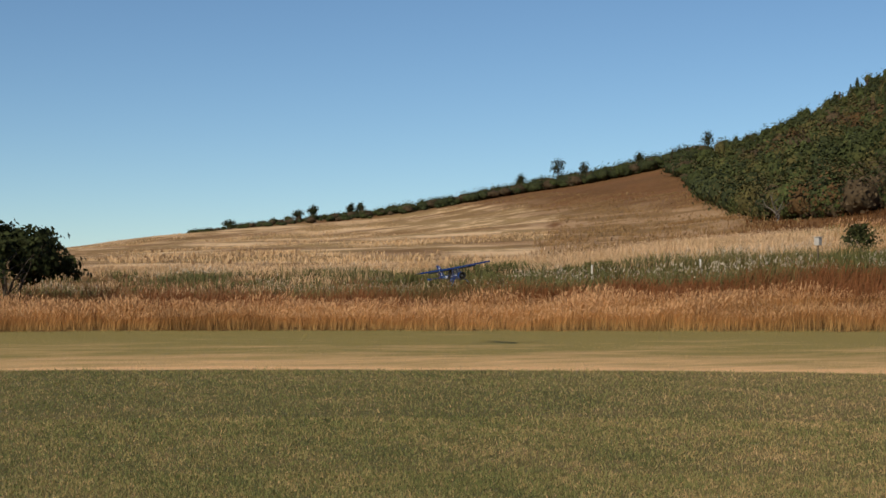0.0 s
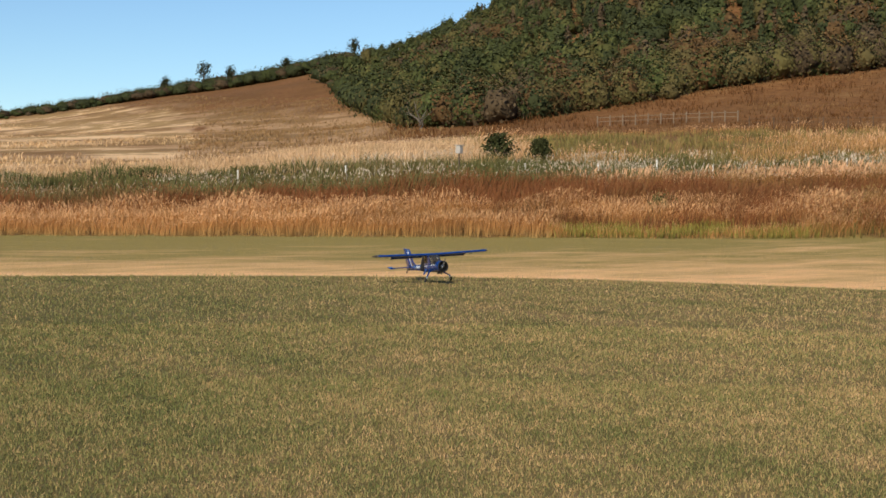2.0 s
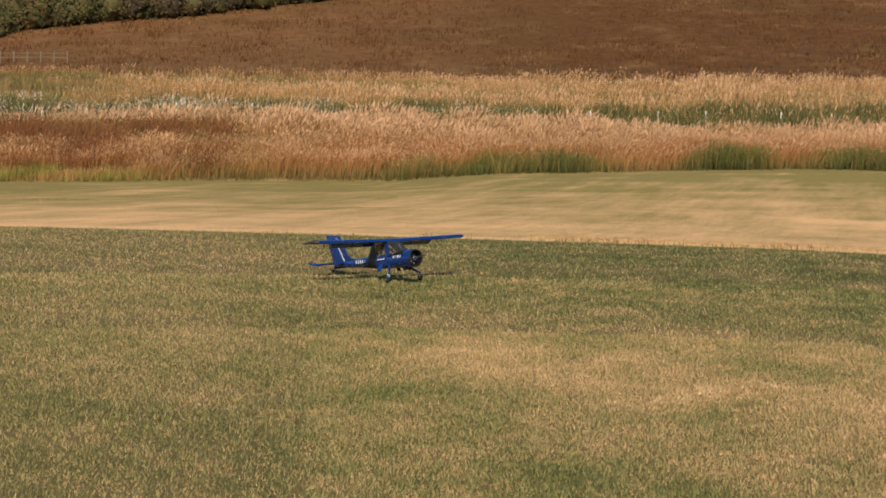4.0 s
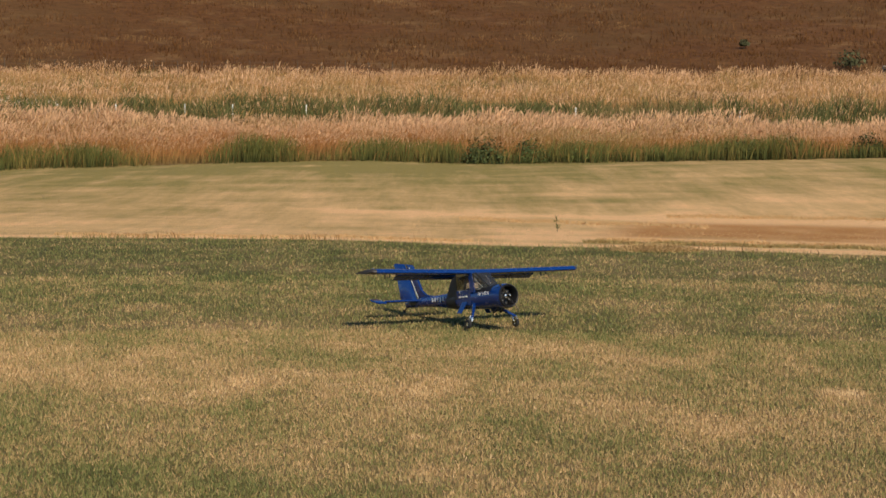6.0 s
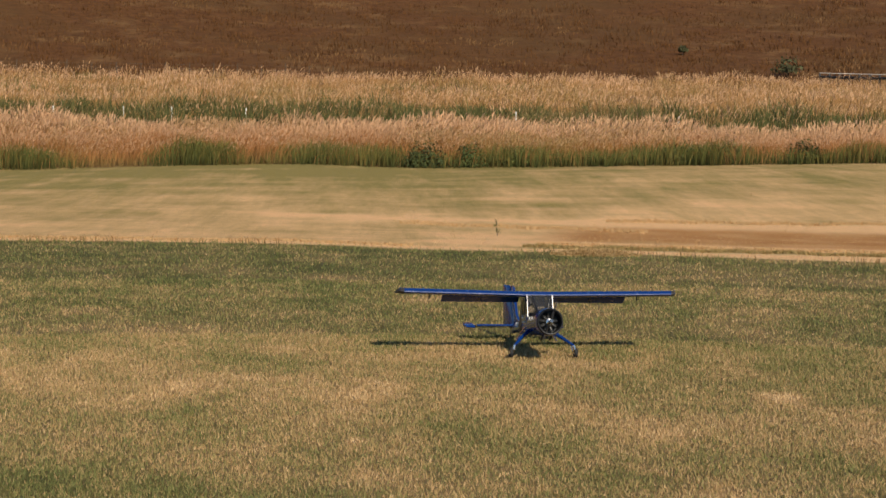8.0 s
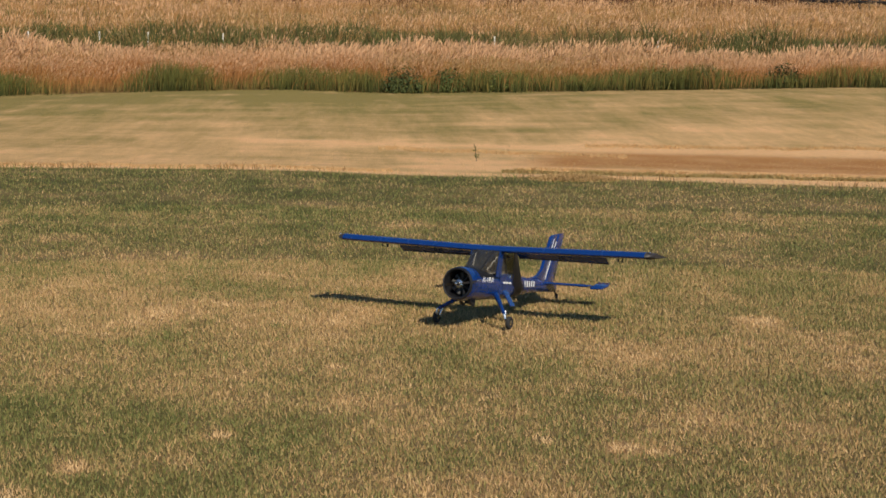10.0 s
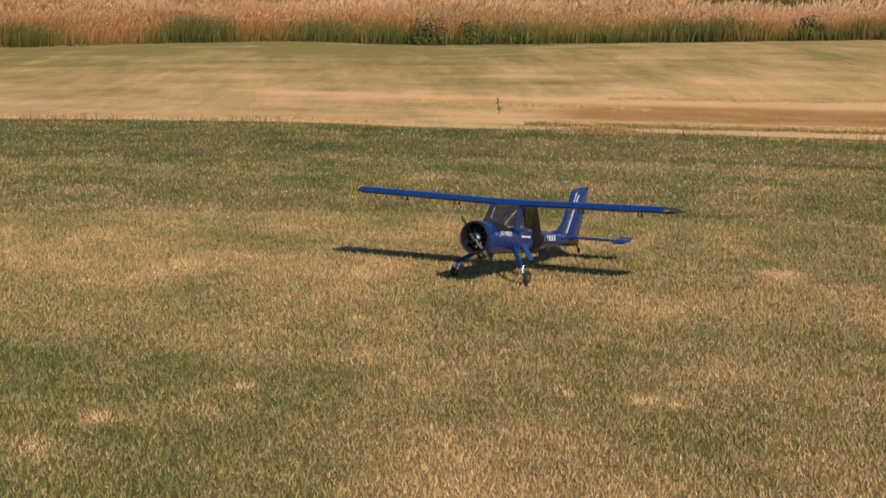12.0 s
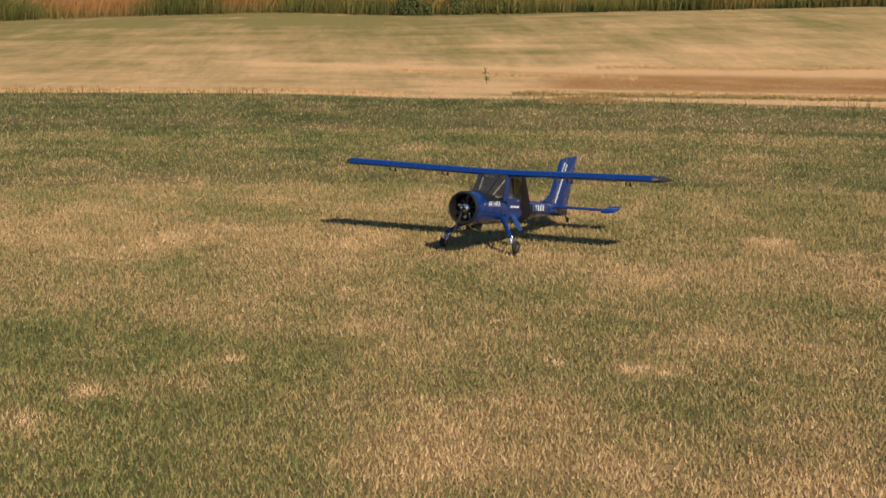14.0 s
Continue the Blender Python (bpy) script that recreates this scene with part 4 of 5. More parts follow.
def white_stakes():
    spots = [(-48.6, 0.55), (-44.68, 0.6), (-38.24, 0.55), (-35.58, 0.6), (-33.45, 0.85), (-31.48, 0.6), (-29.94, 0.6), (-26.81, 1.1), (-24.18, 0.9), (-20.6, 0.6), (-19.0, 0.55), (-13.97, 0.75), (-11.82, 0.5), (-9.4, 0.6), (-7.73, 0.6), (-5.15, 0.7), (4.66, 0.8), (10.5, 0.5)]
    first = None
    for k, (az, h) in enumerate(spots):
        x, y = polar(83.5, az)
        m = Matrix.Translation((float(x), float(y), float(land(x, y)) - (0.25 if az > -15 else max(0.05, 0.95 - h)))) @ pose(0, 0, 0, rng.normal(0, 3), rng.normal(0, 3), rng.uniform(0, 90))
        if first is None:
            first = part("marker_stake", join(box((0.06, 0.06, 1.2), (0, 0, 0.55), 0.008), box((0.068, 0.068, 0.05), (0, 0, 1.12), 0.01)), m_stake, None, "", False)
            tagged(first, "white painted marker stake in green weeds", "stake", "marker stakes")
            first.matrix_basis = m
        else:
            copy_thing(first, m)


white_stakes()


def sign_box():
    x, y = polar(86.0, -40.6)
    b = new("instrument_box")
    b.location = (float(x), float(y), float(land(x, y)))
    part("post", box((0.06, 0.06, 1.3), (0, 0, 0.6), 0.006), m_post, b)
    part("case", box((0.32, 0.26, 0.42), (0, 0, 1.35), 0.012), m_case, b, "pale grey louvred case")
    part("roof", box((0.42, 0.36, 0.04), (0, 0, 1.59), 0.01), m_case, b)
    tagged(b, "small weathered grey instrument box on a wooden post", "instrument box")


sign_box()


def paddock_fence():
    f = new("paddock_fence")
    pts = [Vector((*[float(c) for c in polar(158.0, a)], 0)) for a in np.linspace(-35.6, -30.6, 12)]
    for p in pts:
        p.z = float(land(p.x, p.y))
    for p in pts:
        part("post", box((0.1, 0.1, 1.4), p + Vector((0, 0, 0.4)), 0.01), m_rail, f)
    for a, b in zip(pts, pts[1:]):
        for h in (0.5, 0.9):
            part("rail", tube([a + Vector((0, 0, h)), b + Vector((0, 0, h + rng.normal(0, 0.02)))], 0.03, 6), m_rail, f)
    tagged(f, "weathered wooden rail fence at the hill's foot", "fence")
    g = new("wire_fence")
    pts = [Vector((*[float(c) for c in polar(152.0, a)], 0)) for a in np.linspace(-30.2, -2.0, 34)]
    for p in pts:
        p.z = float(land(p.x, p.y))
        part("post", tube([p, p + Vector((0, 0, 1.25 + rng.normal(0, 0.08)))], 0.035, 6), m_post, g)
    for h in (0.7, 1.1):
        part("wire", tube([p + Vector((0, 0, h)) for p in pts], 0.008, 4), m_dead, g)
    tagged(g, "thin grey wire fence along the tan grass", "fence")


paddock_fence()


def right_side():
    # a dark barrier with a pale rail where the grass ends to the east, and a bush before it
    b = new("roadside_barrier")
    pts = [Vector((*[float(c) for c in polar(150.0 - k * 0.6, 15.4 + k * 0.34)], 0)) for k in range(10)]
    for p in pts:
        p.z = float(land(p.x, p.y)) + 0.5
        part("post", box((0.16, 0.16, 1.0), p + Vector((0, 0, 0.2)), 0.01), m_black, b)
    for a, c in zip(pts, pts[1:]):
        part("rail", tube([a + Vector((0, 0, 0.72)), c + Vector((0, 0, 0.72))], 0.025, 6), m_stake, b)
        part("board", tube([a + Vector((0, 0, 0.35)), c + Vector((0, 0, 0.35))], 0.14, 6), m_black, b)
    tagged(b, "low dark roadside barrier with a pale top rail", "barrier")
    for az, r, s in ((14.3, 156.0, 1.7), (10.6, 172.0, 0.6)):
        x, y = polar(r, az)
        k = 260
        d = rng.normal(0, 1, (k, 3))
        d /= np.linalg.norm(d, axis=1, keepdims=True)
        d[:, 2] = np.abs(d[:, 2])
        bush = new("shrub")
        bush.location = (float(x), float(y), float(land(x, y)) + 0.4)
        part("stem", tube([(0, 0, -0.6), (0.05, 0, 0.4 * s)], [0.07, 0.03], 6), m_bark, bush)
        leaf_cloud("crown", d * np.array([s * 0.9, s * 0.9, s]) * rng.uniform(0.4, 1.05, (k, 1)), d, np.full(k, 0.17), np.array((0.075, 0.075, 0.035)) * rng.uniform(0.7, 1.3, (k, 1)), bush)
        tagged(bush, "lone dark green shrub on the brown slope", "shrub")


right_side()


def reed_shrub(az, r, w, h, tint, label):
    """A rounded leafy bush, with a few stems and many small upright leaves."""
    x, y = polar(r, az)
    bush = new("shrub")
    bush.location = (float(x), float(y), float(land(x, y)))
    part("stem", join(*[tube([(0, 0, -0.05), (math.cos(a) * w * 0.2, math.sin(a) * w * 0.2, h * 0.6)], [0.02, 0.008], 5) for a in (0.4, 1.7, 2.9, 4.1, 5.3)]), m_bark, bush)
    k = 1500
    d = rng.normal(0, 1, (k, 3))
    d /= np.linalg.norm(d, axis=1, keepdims=True)
    d[:, 2] = np.abs(d[:, 2])
    lump = 1 + 0.2 * np.sin(d[:, 0] * 6 + az) * np.cos(d[:, 1] * 5 + az)
    p = d * np.array([w * 0.5, w * 0.4, h * 0.95]) * (lump * rng.uniform(0.45, 1.05, k))[:, None]
    leaf_cloud("crown", p, d + np.array([0, 0, 0.3]), np.full(k, 0.05), np.array(tint) * 1.7 * rng.uniform(0.6, 1.3, (k, 1)), bush)
    return tagged(bush, label, "shrub")


for _az, _r, _w, _h, _t in ((1.35, 60.3, 1.9, 1.05, (0.04, 0.05, 0.018)), (3.0, 60.6, 1.5, 0.95, (0.05, 0.062, 0.02)), (4.85, 60.8, 1.4, 0.8, (0.085, 0.095, 0.028)),
                            (10.7, 60.7, 1.8, 0.85, (0.055, 0.06, 0.02)), (12.2, 60.8, 1.3, 0.9, (0.05, 0.055, 0.02)), (15.0, 60.6, 1.6, 0.95, (0.036, 0.042, 0.015)), (-33.2, 65.5, 1.7, 1.15, (0.06, 0.07, 0.022))):
    reed_shrub(_az, _r, _w, _h, _t, "rounded dark green bush among dry reeds" if _t[0] < 0.06 else "leafy light green bush among dry reeds")


def sapling():
    x, y = polar(31.5, 4.07)
    s = new("sapling")
    s.location = (float(x), float(y), float(land(x, y)))
    part("stem", tube([(0, 0, -0.02), (-0.02, 0, 0.15), (-0.05, 0.01, 0.31)], [0.007, 0.005, 0.002], 6), m_bark, s)
    k = 46
    q = rng.random(k)
    c = np.stack([-0.05 * q + rng.normal(0, 0.022, k), rng.normal(0, 0.02, k), 0.06 + 0.27 * q], -1)
    leaf_cloud("leaves", c, rng.normal(0, 1, (k, 3)), np.full(k, 0.02), np.array((0.07, 0.09, 0.025)) * rng.uniform(0.7, 1.3, (k, 1)), s)
    tagged(s, "thin green weed standing alone in the stubble", "weed")


sapling()


# ---- the model aeroplane ----
def paint(name, c, rough=0.28):
    m, n, l, b = material(name, rough, 0.0, 0.5)
    tex = n.new("ShaderNodeTexCoord")
    nz = n.new("ShaderNodeTexNoise")
    nz.inputs["Scale"].default_value, nz.inputs["Detail"].default_value = 14, 6
    l.new(tex.outputs["Object"], nz.inputs["Vector"])
    l.new(mix(n, l, maths(n, l, "MULTIPLY", nz.outputs["Fac"], 0.5), c, tuple(x * 1.35 + 0.006 for x in c)), b.inputs["Base Color"])
    r = maths(n, l, "MULTIPLY_ADD", nz.outputs["Fac"], 0.22)
    r.node.inputs[2].default_value = rough - 0.08
    l.new(r, b.inputs["Roughness"])
    b.inputs["Coat Weight"].default_value, b.inputs["Coat Roughness"].default_value = 0.6, 0.06
    return m


m_blue = paint("blue_enamel", (0.002, 0.028, 0.15), 0.22)
m_tip = plain("dark_wing_tip", (0.035, 0.03, 0.03), 0.5, vary=0.3)
m_white = plain("white_marking", (0.8, 0.8, 0.78), 0.5, vary=0.05)
m_chrome = plain("bright_metal", (0.75, 0.75, 0.74), 0.25, 1.0, vary=0.1)
m_engine = plain("engine_metal", (0.06, 0.06, 0.06), 0.45, 0.7, vary=0.4, scale=60)
m_rubber = plain("black_rubber", (0.018, 0.018, 0.018), 0.8, vary=0.3)
m_floor = plain("grey_cabin_floor", (0.3, 0.29, 0.27), 0.8, vary=0.15)
m_seat = plain("pale_seat_cloth", (0.55, 0.46, 0.38), 0.85, vary=0.2)
m_wood = plain("dark_propeller", (0.03, 0.025, 0.02), 0.35, vary=0.3)


def glass_material():
    m, n, l, b = material("smoked_glazing", 0.05)
    tr = n.new("ShaderNodeBsdfTransparent")
    tr.inputs["Color"].default_value = (0.58, 0.57, 0.55, 1)
    gl = n.new("ShaderNodeBsdfGlossy")
    gl.inputs["Roughness"].default_value = 0.04
    fr = n.new("ShaderNodeLayerWeight")
    fr.inputs["Blend"].default_value = 0.25
    gloss = maths(n, l, "MULTIPLY", fr.outputs["Facing"], 0.25)
    # thin diffuse grey mixed in to brighten the panes, standing for soft reflection
    haze = n.new("ShaderNodeBsdfDiffuse")
    haze.inputs["Color"].default_value = (0.5, 0.5, 0.5, 1)
    hazed = n.new("ShaderNodeMixShader")
    hazed.inputs[0].default_value = 0.035
    l.new(tr.outputs[0], hazed.inputs[1])
    l.new(haze.outputs[0], hazed.inputs[2])
    mx = n.new("ShaderNodeMixShader")
    l.new(gloss, mx.inputs[0])
    l.new(hazed.outputs[0], mx.inputs[1])
    l.new(gl.outputs[0], mx.inputs[2])
    l.new(mx.outputs[0], n["Material Output"].inputs["Surface"])
    return m


m_glass = glass_material()
plane = new("model_aeroplane")
tagged(plane, "glossy blue high-wing model aeroplane with a black cowl opening", "model aeroplane")


def oval(u, cw, hw, hh, n=28, power=2.4):
    ring = []
    for k in range(n):
        a = 2 * math.pi * k / n
        c, s = math.cos(a), math.sin(a)
        ring.append((u, hw * math.copysign(abs(c) ** (2 / power), c), cw + hh * math.copysign(abs(s) ** (2 / power), s)))
    return ring


def build_fuselage():
    body = loft([oval(*s) for s in (
        (0.10, 0.0, 0.108, 0.107, 28, 2.0), (0.04, 0.0, 0.108, 0.108, 28, 2.05), (-0.06, -0.003, 0.107, 0.103, 28, 2.2), (-0.15, -0.006, 0.105, 0.095, 28, 2.4), (-0.3, -0.008, 0.103, 0.09, 28, 2.6),
        (-0.48, -0.008, 0.095, 0.084, 28, 2.6), (-0.62, -0.004, 0.083, 0.075, 28, 2.5), (-0.85, 0.0, 0.06, 0.058, 28, 2.3), (-1.1, 0.0, 0.04, 0.045, 28, 2.2), (-1.3, -0.004, 0.026, 0.04, 28, 2.1), (-1.44, -0.008, 0.012, 0.034, 28, 2.0))])
    part("fuselage", level(body), m_blue, plane)
    cowl = turned([(0.102, 0.1095), (0.16, 0.1115), (0.215, 0.109), (0.238, 0.104), (0.247, 0.099), (0.245, 0.094), (0.23, 0.091), (0.12, 0.09)], 32, "X", (True, False))
    me = part("cowl", level(cowl), m_blue, plane, "rounded blue engine cowl open at the front")
    part("cowl_liner", level(turned([(0.232, 0.1068), (0.2405, 0.1055), (0.2500, 0.099), (0.2475, 0.0925), (0.23, 0.0895), (0.13, 0.087), (0.128, 0.001)], 28, "X", (False, True))), m_black, me, "black lip and inside of the cowl")
    eng = turned([(0.13, 0.03), (0.19, 0.034), (0.215, 0.026), (0.225, 0.0)], 18)
    eng = part("engine", level(eng), m_chrome, plane, "radial engine with bright crankcase and dark cylinders")
    cyl = turned([(0.0, 0.014), (0.012, 0.016), (0.014, 0.013), (0.022, 0.016), (0.024, 0.013), (0.032, 0.016), (0.04, 0.012)], 10)
    tmp = bpy.data.meshes.new("cylinder")
    cyl.to_mesh(tmp)
    cyl.free()
    tmp.materials.append(m_engine)
    for k in range(9):
        o = new("cylinder", tmp)
        o.parent = eng
        o.matrix_basis = NOSE_UP @ Matrix.Translation((0.165, 0, 0)) @ Matrix.Rotation(k * 2 * math.pi / 9, 4, "X") @ Matrix.Translation((0, 0, 0.034)) @ Matrix.Rotation(radians(-90), 4, "Y")
    for s in (-1, 1):
        part("exhaust_pipe", level(tube([(0.12, s * 0.03, -0.09), (0.09, s * 0.034, -0.125), (0.05, s * 0.036, -0.135)], 0.011)), m_engine, plane, "dark exhaust stub under the cowl")
    part("air_scoop", level(box((0.07, 0.05, 0.03), (0.03, 0, -0.115), 0.008)), m_black, plane)
    # small chrome block added to give a bright spot on the cowl side
    part("side_lamp", level(box((0.014, 0.01, 0.014), (0.135, 0.108, 0.03), 0.004)), m_chrome, plane, "small chrome block standing for a bright spot on the cowl")


def sheet(corners, thick=0.003):
    """A thin plate through corners given in order."""
    bm = bmesh.new()
    vs = [bm.verts.new(c) for c in corners]
    f = bm.faces.new(vs)
    f.normal_update()
    nrm = f.normal.copy() * thick
    top = [bm.verts.new(Vector(c) + nrm) for c in corners]
    bm.faces.new(top)
    k = len(vs)
    for i in range(k):
        bm.faces.new((vs[i], vs[(i + 1) % k], top[(i + 1) % k], top[i]))
    return bm


def build_cabin():
    top = 0.226
    # windscreen: three panes leaning back from the scuttle to the wing
    part("windscreen", level(sheet([(0.03, -0.056, 0.096), (0.03, 0.056, 0.096), (-0.165, 0.06, top), (-0.165, -0.06, top)])), m_glass, plane, "clear windscreen pane")
    for s in (-1, 1):
        part("windscreen", level(sheet([(0.028, s * 0.06, 0.092), (-0.15, s * 0.1, 0.07), (-0.178, s * 0.1, top), (-0.165, s * 0.062, top)])), m_glass, plane, "clear windscreen side pane")
        part("screen_frame", level(tube([(0.03, s * 0.058, 0.094), (-0.168, s * 0.061, top + 0.003)], 0.0045, 6)), m_black, plane)
        # blue front post, dark rear cabin side, door window with its frame
        part("front_post", level(sheet([(-0.125, s * 0.103, 0.055), (-0.2, s * 0.104, 0.055), (-0.222, s * 0.101, top + 0.004), (-0.17, s * 0.101, top + 0.004)], 0.005 * s)), m_blue, plane, "blue cabin post beside the door")
        door = part("door", level(sheet([(-0.2, s * 0.1045, -0.06), (-0.2, s * 0.1045, 0.074), (-0.43, s * 0.0985, 0.074), (-0.40, s * 0.0985, -0.06)], 0.003 * s)), m_blue, plane, "blue door with a dark-framed window")
        part("door_window", level(sheet([(-0.205, s * 0.102, 0.078), (-0.42, s * 0.096, 0.078), (-0.415, s * 0.094, 0.205), (-0.225, s * 0.098, 0.205)], 0.0025)), m_glass, door, "smoked door window")
        part("window_bar", level(tube([(-0.3, s * 0.101, 0.076), (-0.262, s * 0.099, 0.21)], 0.005, 6)), m_black, door)
        part("door_handle", level(box((0.012, 0.008, 0.022), (-0.37, s * 0.104, 0.06), 0.002)), m_chrome, door)
        part("cabin_side", level(sheet([(-0.42, s * 0.0985, 0.0), (-0.43, s * 0.0965, top), (-0.5, s * 0.085, top), (-0.6, s * 0.083, 0.06), (-0.585, s * 0.087, -0.03)], 0.003 * s)), m_black, plane, "black rear cabin panel")
    belt = [oval(-0.455, -0.008, 0.0983, 0.0865, 28, 2.6), oval(-0.5, -0.0075, 0.0957, 0.0848, 28, 2.6), oval(-0.56, -0.006, 0.0895, 0.081, 28, 2.55), oval(-0.625, -0.004, 0.0845, 0.0765, 28, 2.5)]
    part("rear_belt", level(loft(belt, (False, False))), m_black, plane, "black band round the fuselage behind the door")
    # black anti-glare deck over the nose, ahead of the windscreen
    deck = [oval(u, c, a * 1.012, b * 1.014, 28, p)[2:13] for u, c, a, b, p in ((0.1, 0.0, 0.1095, 0.1085, 2.0), (0.04, 0.0, 0.108, 0.108, 2.05), (-0.06, -0.003, 0.107, 0.103, 2.2), (-0.14, -0.006, 0.105, 0.096, 2.4))]
    part("glare_deck", level(loft(deck, (False, False), False)), m_black, plane, "black anti-glare deck ahead of the windscreen")
    part("rear_window", level(sheet([(-0.49, -0.08, top), (-0.49, 0.08, top), (-0.63, 0.06, 0.06), (-0.63, -0.06, 0.06)])), m_glass, plane, "sloping rear cabin window")
    part("cabin_floor", level(box((0.42, 0.17, 0.012), (-0.3, 0, 0.08))), m_floor, plane)
    for s in (-1, 1):
        seat = part("seat", level(join(box((0.09, 0.065, 0.03), (-0.28, s * 0.045, 0.075), 0.01), box((0.03, 0.06, 0.11), (-0.335, s * 0.045, 0.13), 0.012), box((0.024, 0.04, 0.035), (-0.335, s * 0.045, 0.2), 0.01))), m_seat, plane, "pale cloth cockpit seat with headrest")
        part("cabin_brace", level(tube([(-0.06, s * 0.05, 0.08), (-0.2, s * 0.085, 0.2)], 0.004, 6)), m_white, plane, "thin white cockpit brace")
    part("instrument_panel", level(box((0.015, 0.15, 0.05), (-0.03, 0, 0.095), 0.006)), m_black, plane)


def aerofoil(le, te, y, w, thick, n=9):
    """Wing section at span y: upper surface back to front, lower front to back, cut square at the rear."""
    up, lo = [], []
    for k in range(n):
        q = k / (n - 1)
        c = q * q
        x = le - (le - te) * c
        t = thick * (1.48 * math.sqrt(c) - 0.63 * c - 1.76 * c * c + 1.42 * c ** 3 - 0.4 * c ** 4)
        up.append((x, y, w + 1.25 * t))
        lo.append((x, y, w - 0.55 * t))
    return up[::-1] + lo[1:]


LE, REAR = -0.17, -0.385


def build_wing():
    def lift(y):
        return 0.228 + 0.018 * abs(y)
    ys = [-1.1, -0.8, -0.45, -0.12, 0.12, 0.45, 0.8, 1.1]
    part("wing", level(loft([aerofoil(LE, REAR, y, lift(y), 0.054) for y in ys])), m_blue, plane, "straight blue high wing with rounded leading edge")
    for s in (-1, 1):
        tip = loft([aerofoil(LE, REAR, s * 1.1, lift(1.1), 0.054), aerofoil(LE - 0.006, REAR - 0.03, s * 1.12, lift(1.1) + 0.002, 0.05), aerofoil(LE - 0.016, REAR - 0.06, s * 1.136, lift(1.1) + 0.004, 0.042), aerofoil(LE - 0.04, REAR - 0.075, s * 1.146, lift(1.1) + 0.006, 0.03)])
        t = part("wing_tip", level(tip), m_tip, plane, "dark raked wing tip")
        part("tip_lamp", level(turned([(LE - 0.03, 0.004), (LE - 0.015, 0.006), (LE - 0.008, 0.0)], 8)), m_chrome, t)
        t.children[0].location = NOSE_UP.to_3x3() @ Vector((0, s * 1.128, lift(1.1) + 0.03))
        # aileron, fixed in line
        ail = loft([[(REAR - 0.004, y, lift(y) + 0.013), (REAR - 0.02, y, lift(y) + 0.013), (REAR - 0.075, y, lift(y) + 0.001), (REAR - 0.075, y, lift(y) - 0.001), (REAR - 0.004, y, lift(y) - 0.005)] for y in (s * 0.775, s * 1.095)])
        part("aileron", level(ail), m_blue, plane)
        for y in (0.46, 0.87):
            b = join(box((0.01, 0.006, 0.03), (REAR + 0.05, s * y, lift(y) - 0.02)), box((0.014, 0.008, 0.034), (REAR - 0.03, s * y, lift(y) - 0.024), 0.002), tube([(REAR + 0.05, s * y, lift(y) - 0.033), (REAR - 0.03, s * y, lift(y) - 0.034)], 0.0025, 6))
            part("hinge_bracket", level(b), m_black, plane, "small black hinge bracket under the wing")
        # flap on its own hinge
        fl = loft([[(0.0, y, 0.012), (-0.02, y, 0.011), (-0.085, y, 0.001), (-0.085, y, -0.001), (-0.02, y, -0.007), (0.0, y, -0.005)] for y in (s * 0.125, s * 0.765)])
        f = part("flap", fl, m_blue, plane, "long blue landing flap")
        FLAPS.append(f)


FLAPS = []
FLAP_HINGE = NOSE_UP @ Matrix.Translation((REAR - 0.004, 0, 0.231))


